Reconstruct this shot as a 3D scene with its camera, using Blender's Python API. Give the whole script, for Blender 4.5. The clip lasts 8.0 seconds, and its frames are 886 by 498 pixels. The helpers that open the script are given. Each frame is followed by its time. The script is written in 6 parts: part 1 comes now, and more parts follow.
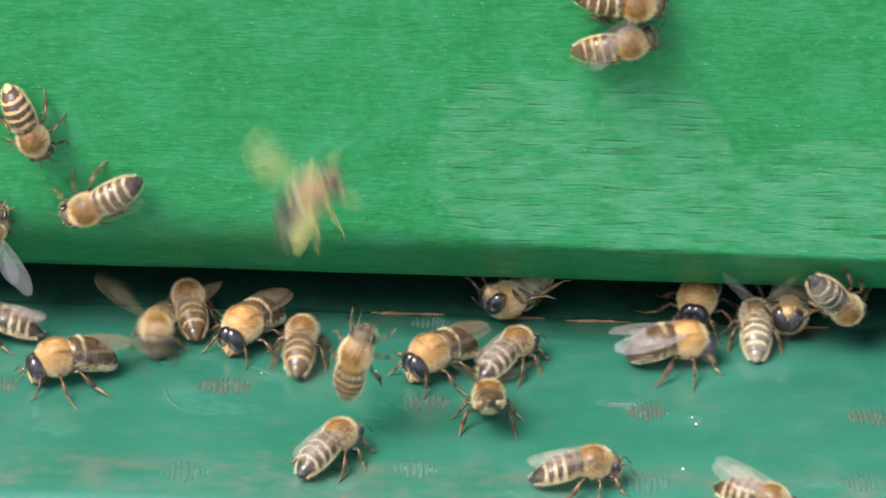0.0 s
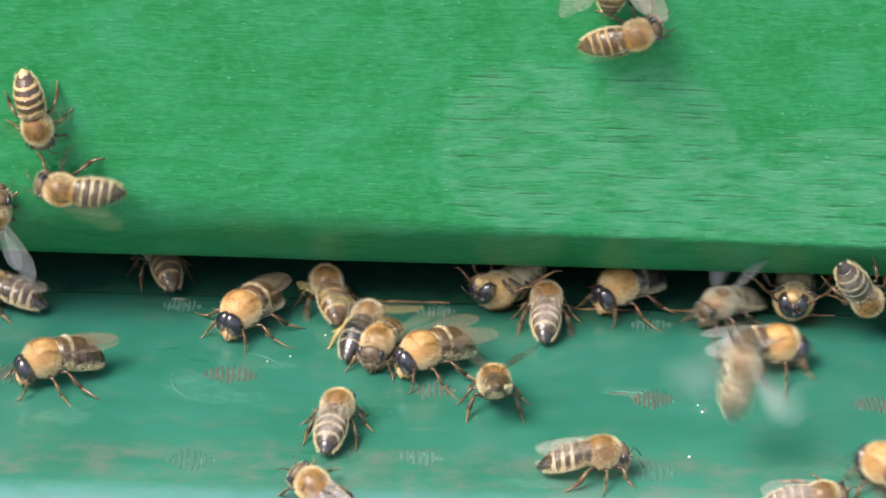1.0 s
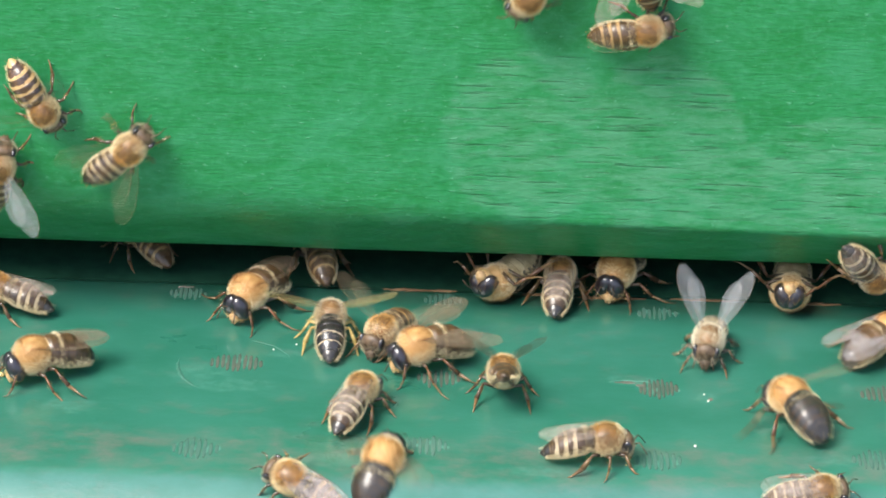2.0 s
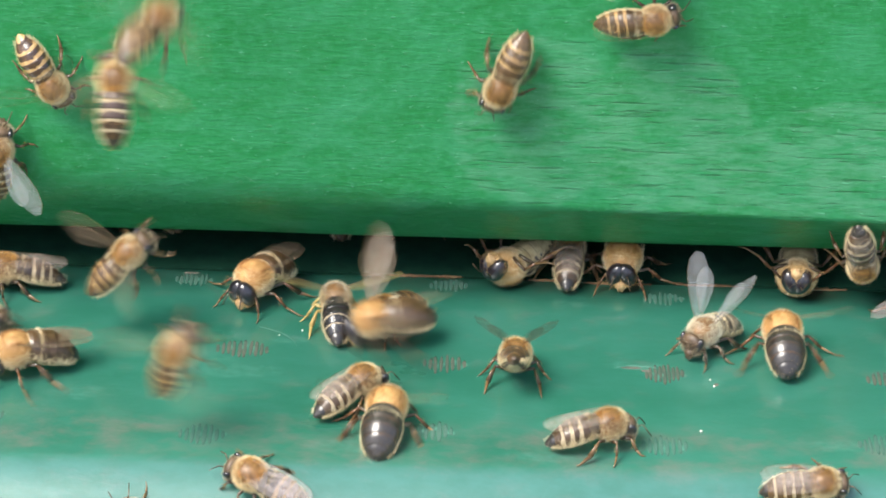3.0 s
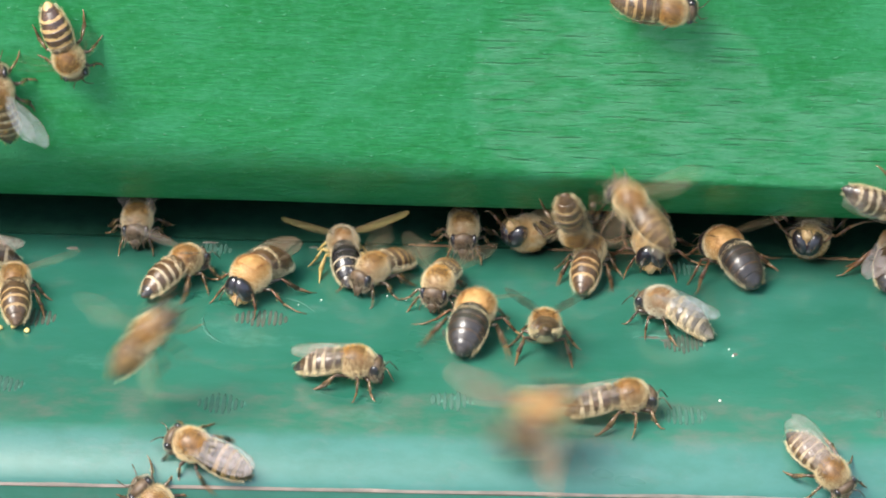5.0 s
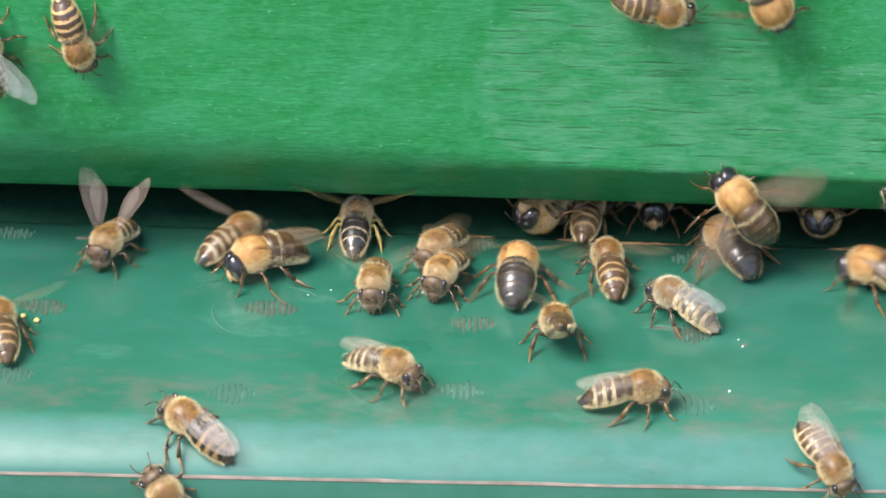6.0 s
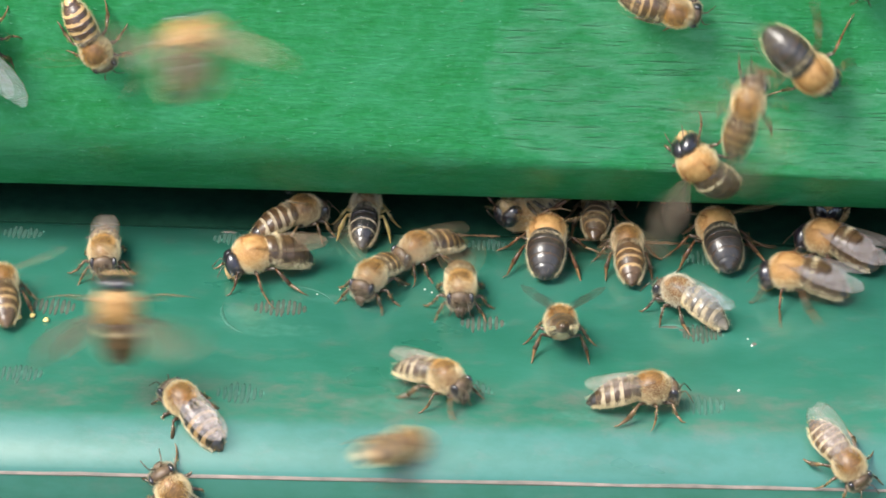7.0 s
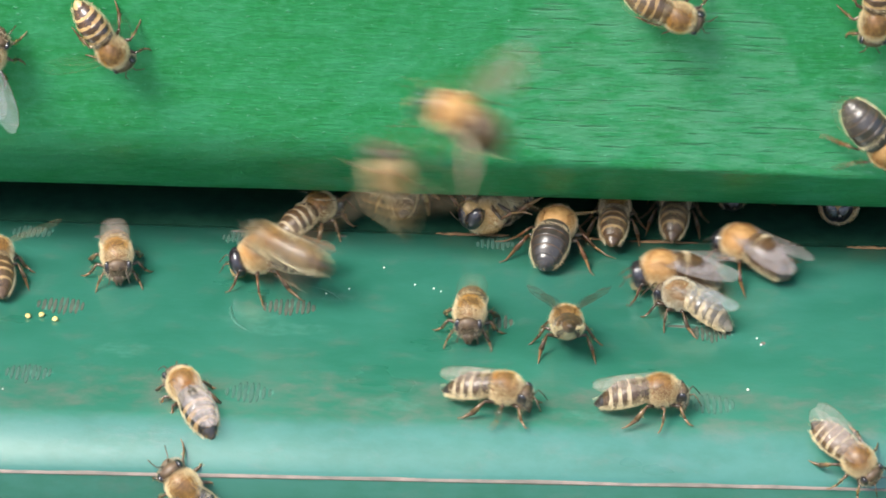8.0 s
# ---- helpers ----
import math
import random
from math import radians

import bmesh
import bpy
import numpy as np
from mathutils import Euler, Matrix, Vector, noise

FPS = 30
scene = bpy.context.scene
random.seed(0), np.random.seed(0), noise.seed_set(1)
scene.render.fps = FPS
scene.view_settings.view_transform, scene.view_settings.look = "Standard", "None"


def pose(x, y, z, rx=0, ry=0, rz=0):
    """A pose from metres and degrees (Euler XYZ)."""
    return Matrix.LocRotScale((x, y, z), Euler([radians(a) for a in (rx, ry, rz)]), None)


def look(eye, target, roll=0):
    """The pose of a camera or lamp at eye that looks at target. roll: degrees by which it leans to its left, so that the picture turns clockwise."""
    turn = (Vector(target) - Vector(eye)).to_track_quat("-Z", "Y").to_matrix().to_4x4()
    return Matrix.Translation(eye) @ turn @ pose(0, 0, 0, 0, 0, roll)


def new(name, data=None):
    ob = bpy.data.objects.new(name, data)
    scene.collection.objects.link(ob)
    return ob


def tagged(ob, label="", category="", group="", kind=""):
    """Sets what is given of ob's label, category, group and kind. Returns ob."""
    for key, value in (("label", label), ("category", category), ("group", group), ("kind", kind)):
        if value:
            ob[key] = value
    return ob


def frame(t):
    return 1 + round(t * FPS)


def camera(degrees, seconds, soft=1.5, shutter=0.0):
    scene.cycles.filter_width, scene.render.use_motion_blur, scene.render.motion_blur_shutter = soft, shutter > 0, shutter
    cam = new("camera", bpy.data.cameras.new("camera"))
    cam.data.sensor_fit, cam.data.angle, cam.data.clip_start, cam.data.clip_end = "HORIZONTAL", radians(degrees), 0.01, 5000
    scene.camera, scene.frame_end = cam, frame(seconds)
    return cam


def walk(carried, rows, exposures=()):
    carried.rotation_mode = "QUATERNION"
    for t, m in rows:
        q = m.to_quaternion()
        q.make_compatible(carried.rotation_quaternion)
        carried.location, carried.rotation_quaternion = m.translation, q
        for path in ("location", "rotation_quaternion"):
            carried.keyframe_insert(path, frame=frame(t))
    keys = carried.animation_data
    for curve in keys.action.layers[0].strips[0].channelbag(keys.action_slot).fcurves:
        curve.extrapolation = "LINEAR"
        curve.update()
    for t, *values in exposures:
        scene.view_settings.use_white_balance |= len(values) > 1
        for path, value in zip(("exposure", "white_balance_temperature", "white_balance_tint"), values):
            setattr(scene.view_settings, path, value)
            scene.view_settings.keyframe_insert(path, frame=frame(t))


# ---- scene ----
MM = 0.001
EYE = (0.0, -342.3 * MM, 207.9 * MM)

# ---- camera: hand-held, turning slowly down and to the left ----
cam = camera(16.0, 8.0, soft=1.75, shutter=1.2)
walk(cam, [
    (0, pose(EYE[0], EYE[1], EYE[2], 60.489, -1.480, 0.837)),
    (0.5, pose(EYE[0], EYE[1], EYE[2], 60.399, -1.426, 0.863)),
    (1, pose(EYE[0], EYE[1], EYE[2], 60.272, -1.387, 0.908)),
    (2.5, pose(EYE[0], EYE[1], EYE[2], 59.941, -1.415, 1.131)),
    (3, pose(EYE[0], EYE[1], EYE[2], 59.799, -1.308, 1.115)),
    (3.5, pose(EYE[0], EYE[1], EYE[2], 59.686, -1.318, 1.227)),
    (4, pose(EYE[0], EYE[1], EYE[2], 59.547, -1.284, 1.292)),
    (4.5, pose(EYE[0], EYE[1], EYE[2], 59.375, -1.246, 1.330)),
    (5, pose(EYE[0], EYE[1], EYE[2], 59.241, -1.116, 1.400)),
    (6.5, pose(EYE[0], EYE[1], EYE[2], 59.030, -1.049, 1.649)),
    (7, pose(EYE[0], EYE[1], EYE[2], 59.047, -0.954, 1.701)),
    (7.5, pose(EYE[0], EYE[1], EYE[2], 59.013, -0.926, 1.794)),
    (8, pose(EYE[0], EYE[1], EYE[2], 59.029, -0.879, 1.847)),
])

# ---- daylight: bright hazy sky, soft sun from the upper left ----
world = bpy.data.worlds.new("sky")
scene.world = world
world.use_nodes = True
sky = world.node_tree.nodes.new("ShaderNodeTexSky")
sky.sky_type, sky.sun_disc = "NISHITA", False
sky.sun_elevation, sky.sun_rotation = radians(55), radians(235)
sky.air_density, sky.dust_density = 1.0, 3.0
haze = world.node_tree.nodes.new("ShaderNodeMix")
haze.data_type = "RGBA"
haze.inputs[0].default_value = 0.55
haze.inputs[7].default_value = (5.1, 6.5, 8.4, 1)
world.node_tree.links.new(sky.outputs[0], haze.inputs[6])
world.node_tree.links.new(haze.outputs[2], world.node_tree.nodes["Background"].inputs[0])
world.node_tree.nodes["Background"].inputs[1].default_value = 0.086
sun = new("sun", bpy.data.lights.new("sun", "SUN"))
sun.data.energy, sun.data.angle, sun.data.color = 2.9, radians(32), (1.0, 0.95, 0.87)
sun.matrix_world = look((-0.60, -0.42, 1.05), (0, 0, 0))
scene.view_settings.exposure = 1.40


# ---- materials ----
def tree_of(name):
    m = bpy.data.materials.new(name)
    m.use_nodes = True
    t = m.node_tree
    return m, t, t.nodes["Principled BSDF"]


def node(t, kind, **values):
    n = t.nodes.new(kind)
    for k, v in values.items():
        n.inputs[k].default_value = v
    return n


def coords(t, stretch=(1, 1, 1)):
    c = t.nodes.new("ShaderNodeTexCoord")
    m = node(t, "ShaderNodeMapping", Scale=stretch)
    t.links.new(c.outputs["Object"], m.inputs["Vector"])
    return m.outputs[0]


def noise_of(t, vec, scale, detail=4.0, rough=0.55):
    n = node(t, "ShaderNodeTexNoise", Scale=scale, Detail=detail, Roughness=rough)
    t.links.new(vec, n.inputs["Vector"])
    return n.outputs["Fac"]


def ramp(t, fac, stops):
    r = t.nodes.new("ShaderNodeValToRGB")
    while len(r.color_ramp.elements) < len(stops):
        r.color_ramp.elements.new(0.5)
    for e, (p, c) in zip(r.color_ramp.elements, stops):
        e.position, e.color = p, (*c, 1) if len(c) == 3 else c
    t.links.new(fac, r.inputs[0])
    return r.outputs[0]


def mixed(t, fac, a, b, mode="MIX"):
    m = t.nodes.new("ShaderNodeMix")
    m.data_type, m.blend_type = "RGBA", mode
    for i, v in ((0, fac), (6, a), (7, b)):
        if isinstance(v, (int, float)):
            m.inputs[i].default_value = v
        elif isinstance(v, tuple):
            m.inputs[i].default_value = (*v, 1)
        else:
            t.links.new(v, m.inputs[i])
    return m.outputs[2]


def maths(t, op, a, b=0.0):
    m = t.nodes.new("ShaderNodeMath")
    m.operation = op
    m.use_clamp = False
    for i, v in enumerate((a, b)):
        if isinstance(v, (int, float)):
            m.inputs[i].default_value = v
        else:
            t.links.new(v, m.inputs[i])
    return m.outputs[0]


def bump(t, bsdf, height, strength, distance):
    b = node(t, "ShaderNodeBump", Strength=strength, Distance=distance)
    t.links.new(height, b.inputs["Height"])
    t.links.new(b.outputs[0], bsdf.inputs["Normal"])


def plain(name, low, high, rough=0.5, scale=1500.0, relief=0.3, vary=0.12, sheen=0.0, coat=0.0):
    """A natural surface: two tones in fine and coarse noise, light relief, and a little difference from piece to piece."""
    m, t, s = tree_of(name)
    v = coords(t)
    fine, coarse = noise_of(t, v, scale), noise_of(t, v, scale * 0.22, 2.0)
    col = ramp(t, maths(t, "ADD", maths(t, "MULTIPLY", fine, 0.5), maths(t, "MULTIPLY", coarse, 0.5)), [(0.35, low), (0.65, high)])
    info = t.nodes.new("ShaderNodeObjectInfo")
    dim = maths(t, "ADD", 1.0 - vary, maths(t, "MULTIPLY", info.outputs["Random"], 2 * vary))
    hsv = t.nodes.new("ShaderNodeHueSaturation")
    t.links.new(col, hsv.inputs["Color"])
    t.links.new(dim, hsv.inputs["Value"])
    t.links.new(hsv.outputs[0], s.inputs["Base Color"])
    s.inputs["Roughness"].default_value = rough
    s.inputs["Sheen Weight"].default_value = sheen
    s.inputs["Coat Weight"].default_value = coat
    bump(t, s, fine, relief, 0.0001)
    return m


def fur_of(name, low, high, vary=0.12):
    """Fine hair that lets part of the light through."""
    m, t, s = tree_of(name)
    v = coords(t)
    both = maths(t, "ADD", maths(t, "MULTIPLY", noise_of(t, v, 3200), 0.5), maths(t, "MULTIPLY", noise_of(t, v, 520, 3.0), 0.5))
    col = ramp(t, both, [(0.34, low), (0.66, high)])
    info = t.nodes.new("ShaderNodeObjectInfo")
    hsv = t.nodes.new("ShaderNodeHueSaturation")
    t.links.new(col, hsv.inputs["Color"])
    t.links.new(maths(t, "ADD", 1.0 - vary, maths(t, "MULTIPLY", info.outputs["Random"], 2 * vary)), hsv.inputs["Value"])
    t.links.new(hsv.outputs[0], s.inputs["Base Color"])
    s.inputs["Roughness"].default_value = 0.6
    glow, mix = t.nodes.new("ShaderNodeBsdfTranslucent"), node(t, "ShaderNodeMixShader", Fac=0.42)
    t.links.new(hsv.outputs[0], glow.inputs["Color"])
    t.links.new(s.outputs[0], mix.inputs[1])
    t.links.new(glow.outputs[0], mix.inputs[2])
    t.links.new(mix.outputs[0], t.nodes["Material Output"].inputs["Surface"])
    return m


def spot(t, vec, x, z, rx, rz, wobble):
    """A soft-edged worn patch on the wall: 1 inside, 0 outside."""
    m = node(t, "ShaderNodeMapping", Location=(-x / rx, 0, -z / rz), Scale=(1 / rx, 0, 1 / rz))
    m.vector_type = "POINT"
    t.links.new(vec, m.inputs["Vector"])
    n = t.nodes.new("ShaderNodeVectorMath")
    n.operation = "LENGTH"
    t.links.new(m.outputs[0], n.inputs[0])
    d = maths(t, "ADD", maths(t, "ADD", n.outputs["Value"], -0.08), maths(t, "MULTIPLY", wobble, 0.48))
    r = node(t, "ShaderNodeMapRange", **{"From Min": 1.17, "From Max": 1.27, "To Min": 1.0, "To Max": 0.0})
    t.links.new(d, r.inputs["Value"])
    return r.outputs[0]


def wall_paint():
    m, t, s = tree_of("green_wall_paint")
    c = t.nodes.new("ShaderNodeTexCoord").outputs["Object"]
    grain = noise_of(t, coords(t, (0.22, 1, 1)), 2600, 3.0, 0.6)
    lump = noise_of(t, coords(t, (0.55, 1, 1)), 620, 4.0, 0.6)
    blot = noise_of(t, coords(t, (0.6, 1, 1)), 150, 4.0, 0.6)
    col = ramp(t, blot, [(0.34, (0.014, 0.180, 0.046)), (0.5, (0.020, 0.207, 0.064)), (0.68, (0.036, 0.242, 0.102))])
    col = mixed(t, ramp(t, lump, [(0.42, (0, 0, 0)), (0.68, (0.5,) * 3)]), col, (0.040, 0.254, 0.108))
    mott = noise_of(t, coords(t, (0.7, 1, 1)), 1150, 5.0, 0.65)
    col = mixed(t, ramp(t, mott, [(0.5, (0, 0, 0)), (0.66, (0.36,) * 3)]), col, (0.062, 0.285, 0.138))
    col = mixed(t, ramp(t, mott, [(0.34, (0.28,) * 3), (0.47, (0, 0, 0))]), col, (0.009, 0.135, 0.034))
    # chalky worn patches with a lumpy, rounded outline
    wob = maths(t, "ADD", maths(t, "MULTIPLY", noise_of(t, c, 150, 2.0), 0.7), maths(t, "MULTIPLY", noise_of(t, coords(t, (0.4, 1, 1)), 900, 3.0), 0.45))
    patch = 0.0
    for x, z, rx, rz in PATCHES:
        p = spot(t, c, x * MM, z * MM, rx * MM, rz * MM, wob)
        patch = p if patch == 0.0 else maths(t, "ADD", maths(t, "MAXIMUM", patch, p), maths(t, "MULTIPLY", maths(t, "MINIMUM", patch, p), 0.18))
    chalk = maths(t, "MULTIPLY", patch, ramp(t, noise_of(t, coords(t, (0.3, 1, 1)), 620, 5.0, 0.65), [(0.42, (0.1,) * 3), (0.58, (1.0,) * 3)]))
    col = mixed(t, maths(t, "MULTIPLY", chalk, 0.58), col, (0.092, 0.292, 0.160))
    # pale flecks where the paint stands proud, dark checks along the grain
    fleck = ramp(t, noise_of(t, coords(t, (0.45, 1, 1)), 1900, 2.5, 0.5), [(0.655, (0, 0, 0)), (0.73, (1, 1, 1))])
    col = mixed(t, maths(t, "MULTIPLY", fleck, 0.5), col, (0.11, 0.36, 0.20))
    check = ramp(t, noise_of(t, coords(t, (0.058, 1, 1)), 2000, 4.0, 0.6), [(0.35, (1, 1, 1)), (0.43, (0, 0, 0))])
    check = maths(t, "MULTIPLY", check, maths(t, "ADD", 0.09, maths(t, "MULTIPLY", patch, 0.5)))
    col = mixed(t, check, col, (0.010, 0.085, 0.028))
    s.inputs["Specular IOR Level"].default_value = 0.36
    t.links.new(col, s.inputs["Base Color"])
    t.links.new(ramp(t, lump, [(0.3, (0.30,) * 3), (0.7, (0.46,) * 3)]), s.inputs["Roughness"])
    high = maths(t, "ADD", maths(t, "MULTIPLY", grain, 0.4), maths(t, "ADD", maths(t, "ADD", maths(t, "MULTIPLY", mott, 0.3), maths(t, "MULTIPLY", lump, 0.7)), maths(t, "MULTIPLY", fleck, 0.45)))
    bump(t, s, maths(t, "SUBTRACT", high, maths(t, "MULTIPLY", check, 0.9)), 0.5, 0.0004)
    return m


def band(t, vec, axis, low, high, soft):
    """1 between two heights along an axis, fading over a soft edge."""
    v = t.nodes.new("ShaderNodeSeparateXYZ")
    t.links.new(vec, v.inputs[0])
    out = 0.0
    for a, b in ((low - soft, low), (high + soft, high)):
        r = node(t, "ShaderNodeMapRange", **{"From Min": a, "From Max": b})
        t.links.new(v.outputs[axis], r.inputs["Value"])
        out = r.outputs[0] if out == 0.0 else maths(t, "MULTIPLY", out, r.outputs[0])
    return out


def board_paint():
    m, t, s = tree_of("green_board_paint")
    c = t.nodes.new("ShaderNodeTexCoord").outputs["Object"]
    streak = noise_of(t, coords(t, (0.55, 1, 1)), 480, 6.0, 0.65)
    blot = noise_of(t, coords(t, (0.5, 1, 1)), 80, 4.0)
    fine = noise_of(t, c, 2400, 3.0, 0.6)
    col = ramp(t, blot, [(0.34, (0.016, 0.108, 0.070)), (0.66, (0.027, 0.136, 0.097))])
    col = mixed(t, ramp(t, streak, [(0.44, (0, 0, 0)), (0.72, (0.34,) * 3)]), col, (0.038, 0.160, 0.122))
    # pale scrubbed smears
    wob = noise_of(t, c, 420, 4.0)
    rub = 0.0
    for x, y, rx, ry in SMEARS:
        p = smear(t, c, x * MM, y * MM, rx * MM, ry * MM, wob)
        rub = p if rub == 0.0 else maths(t, "MAXIMUM", rub, p)
    rub = maths(t, "MULTIPLY", rub, ramp(t, noise_of(t, coords(t, (0.6, 1, 1)), 900, 4.0, 0.65), [(0.4, (0.1,) * 3), (0.62, (1.0,) * 3)]))
    col = mixed(t, maths(t, "MULTIPLY", rub, 0.36), col, (0.085, 0.23, 0.18))
    # brownish grime, thickest along the front of the flat
    grime = noise_of(t, coords(t, (0.55, 1, 1)), 300, 6.0, 0.7)
    few = ramp(t, grime, [(0.54, (0, 0, 0)), (0.70, (1, 1, 1))])
    col = mixed(t, maths(t, "MULTIPLY", few, 0.24), col, (0.14, 0.125, 0.11))
    strip = maths(t, "MULTIPLY", band(t, c, 1, -0.0335, -0.0285, 0.0035), ramp(t, grime, [(0.42, (0, 0, 0)), (0.62, (1, 1, 1))]))
    col = mixed(t, maths(t, "MULTIPLY", strip, 0.38), col, (0.16, 0.125, 0.115))
    # sky reflection on the rounded front edge, painted in as a streaky cyan tone
    sky_rim = maths(t, "MULTIPLY", band(t, c, 1, -0.0425, -0.0365, 0.0016), ramp(t, streak, [(0.3, (0.3,) * 3), (0.6, (1.0,) * 3)]))
    col = mixed(t, maths(t, "MULTIPLY", sky_rim, 0.42), col, (0.045, 0.158, 0.142))
    t.links.new(col, s.inputs["Base Color"])
    t.links.new(ramp(t, blot, [(0.3, (0.26,) * 3), (0.7, (0.36,) * 3)]), s.inputs["Roughness"])
    s.inputs["Coat Weight"].default_value, s.inputs["Coat Roughness"].default_value = 0.9, 0.2
    high = maths(t, "ADD", maths(t, "MULTIPLY", streak, 0.6), maths(t, "ADD", maths(t, "MULTIPLY", fine, 0.2), maths(t, "MULTIPLY", few, 0.25)))
    bump(t, s, high, 0.2, 0.0003)
    return m


def smear(t, vec, x, y, rx, ry, wobble):
    """A scrubbed patch on the board: 1 inside, 0 outside."""
    m = node(t, "ShaderNodeMapping", Location=(-x / rx, -y / ry, 0), Scale=(1 / rx, 1 / ry, 0))
    t.links.new(vec, m.inputs["Vector"])
    n = t.nodes.new("ShaderNodeVectorMath")
    n.operation = "LENGTH"
    t.links.new(m.outputs[0], n.inputs[0])
    r = node(t, "ShaderNodeMapRange", **{"From Min": 0.7, "From Max": 1.15, "To Min": 1.0, "To Max": 0.0})
    t.links.new(maths(t, "ADD", n.outputs["Value"], maths(t, "MULTIPLY", maths(t, "SUBTRACT", wobble, 0.5), 1.6)), r.inputs["Value"])
    return r.outputs[0]


def wing_film(name, tint, clear):
    m, t, s = tree_of(name)
    s.inputs["Base Color"].default_value = (*tint, 1)
    s.inputs["Roughness"].default_value = 0.2
    s.inputs["Specular IOR Level"].default_value = 0.45
    n = noise_of(t, coords(t), 900, 3.0)
    bump(t, s, noise_of(t, coords(t), 600, 2.0), 0.5, 0.0003)
    mix, see = t.nodes.new("ShaderNodeMixShader"), t.nodes.new("ShaderNodeBsdfTransparent")
    fac = ramp(t, n, [(0.3, (clear * 0.8,) * 3), (0.7, (clear * 1.5,) * 3)])
    t.links.new(fac, mix.inputs[0])
    t.links.new(see.outputs[0], mix.inputs[1])
    t.links.new(s.outputs[0], mix.inputs[2])
    t.links.new(mix.outputs[0], t.nodes["Material Output"].inputs["Surface"])
    return m


# centre x, centre z, half width, half height of the chalky patches on the wall, in millimetres
PATCHES = [(9, 27, 10.5, 12), (25, 26, 10, 12.5), (51, 23, 16, 8), (38, 21, 22, 6)]
# the same for the scrubbed smears on the board, in plan
SMEARS = [(-31.5, -13.5, 4.0, 2.2), (-27.0, -16.0, 5.5, 1.6), (22.0, -12.2, 3.2, 1.0), (-13.0, -32.0, 4.2, 1.4), (11.0, -33.0, 4.0, 1.3), (31.5, -16.0, 1.2, 1.5),
          (-20.5, -8.5, 2.4, 1.0), (14.0, 2.0, 3.0, 0.8), (-46.0, -22.0, 3.5, 1.6), (0.0, 6.4, 3.6, 0.8), (46.0, -29.0, 4.0, 1.3), (-35.0, 6.5, 3.0, 0.8)]
WALL, BOARD = wall_paint(), board_paint()
# green floor whose colour is darkened to stand in for the entrance's shade
SHADED_FLOOR = plain("shade_dark_green_floor", (0.008, 0.040, 0.024), (0.015, 0.066, 0.040), 0.9, 500)
SHADED_FLOOR.node_tree.nodes["Principled BSDF"].inputs["Specular IOR Level"].default_value = 0.08
# unseen wood, coloured near black so the shade within the hive stays deep
INNER_WOOD = plain("shade_dark_wood", (0.008, 0.006, 0.004), (0.02, 0.014, 0.010), 0.8, 300)
BARE_WOOD = plain("bare_worn_wood", (0.11, 0.105, 0.09), (0.30, 0.225, 0.195), 0.75, 420)
CHIP = plain("chipped_wood", (0.055, 0.075, 0.055), (0.19, 0.15, 0.125), 0.75, 900)
SPLINTER = plain("splintered_wood", (0.09, 0.045, 0.022), (0.26, 0.155, 0.075), 0.75, 900)
FAINT_GROOVE = plain("faded_slot", (0.024, 0.098, 0.070), (0.060, 0.118, 0.090), 0.8, 1300)
GROOVE = plain("worn_brown_slot", (0.024, 0.062, 0.042), (0.085, 0.085, 0.062), 0.85, 1300)
SCUFF_GLINT = plain("pale_scuff_glint", (0.022, 0.115, 0.078), (0.075, 0.19, 0.145), 0.5, 900)
POLLEN = plain("pollen", (0.55, 0.38, 0.10), (0.75, 0.58, 0.24), 0.8, 2500)
CHALK = plain("white_speck", (0.42, 0.46, 0.38), (0.70, 0.72, 0.62), 0.8, 2500)
SOIL = plain("grassy_soil", (0.05, 0.075, 0.025), (0.13, 0.16, 0.06), 0.9, 6)
TAN_FUR = fur_of("tan_fur", (0.40, 0.195, 0.045), (0.88, 0.57, 0.20), 0.2)
DRONE_FUR = fur_of("ochre_fur", (0.52, 0.30, 0.10), (0.92, 0.66, 0.33))
DRONE_BACK = fur_of("rusty_fur", (0.22, 0.08, 0.022), (0.50, 0.235, 0.068))
PALE_FUR = fur_of("pale_grey_fur", (0.60, 0.52, 0.38), (0.95, 0.88, 0.72), 0.08)
CREAM_FUR = fur_of("cream_hair", (0.74, 0.56, 0.31), (0.98, 0.87, 0.63), 0.08)
FACE_FUR = fur_of("face_hair", (0.34, 0.26, 0.17), (0.70, 0.58, 0.42), 0.1)
THORAX = plain("brown_cuticle", (0.10, 0.048, 0.017), (0.30, 0.15, 0.052), 0.42, 1500)
OCHRE_BODY = plain("ochre_cuticle", (0.32, 0.16, 0.05), (0.56, 0.32, 0.12), 0.6, 1500)
DARK = plain("dark_cuticle", (0.010, 0.008, 0.010), (0.034, 0.026, 0.024), 0.26, 1200, 0.25, coat=0.5)
SABLE = plain("sable_cuticle", (0.016, 0.012, 0.011), (0.050, 0.038, 0.033), 0.34, 1000, 0.35, coat=0.45)
UMBER = plain("umber_band", (0.026, 0.014, 0.008), (0.10, 0.055, 0.028), 0.34, 1200, 0.3, coat=0.25)
BROWN = plain("brown_band", (0.036, 0.018, 0.009), (0.12, 0.064, 0.029), 0.36, 1200, 0.3, coat=0.22)
CHESTNUT = plain("chestnut_band", (0.026, 0.013, 0.009), (0.095, 0.048, 0.030), 0.32, 1200, 0.3, coat=0.45)
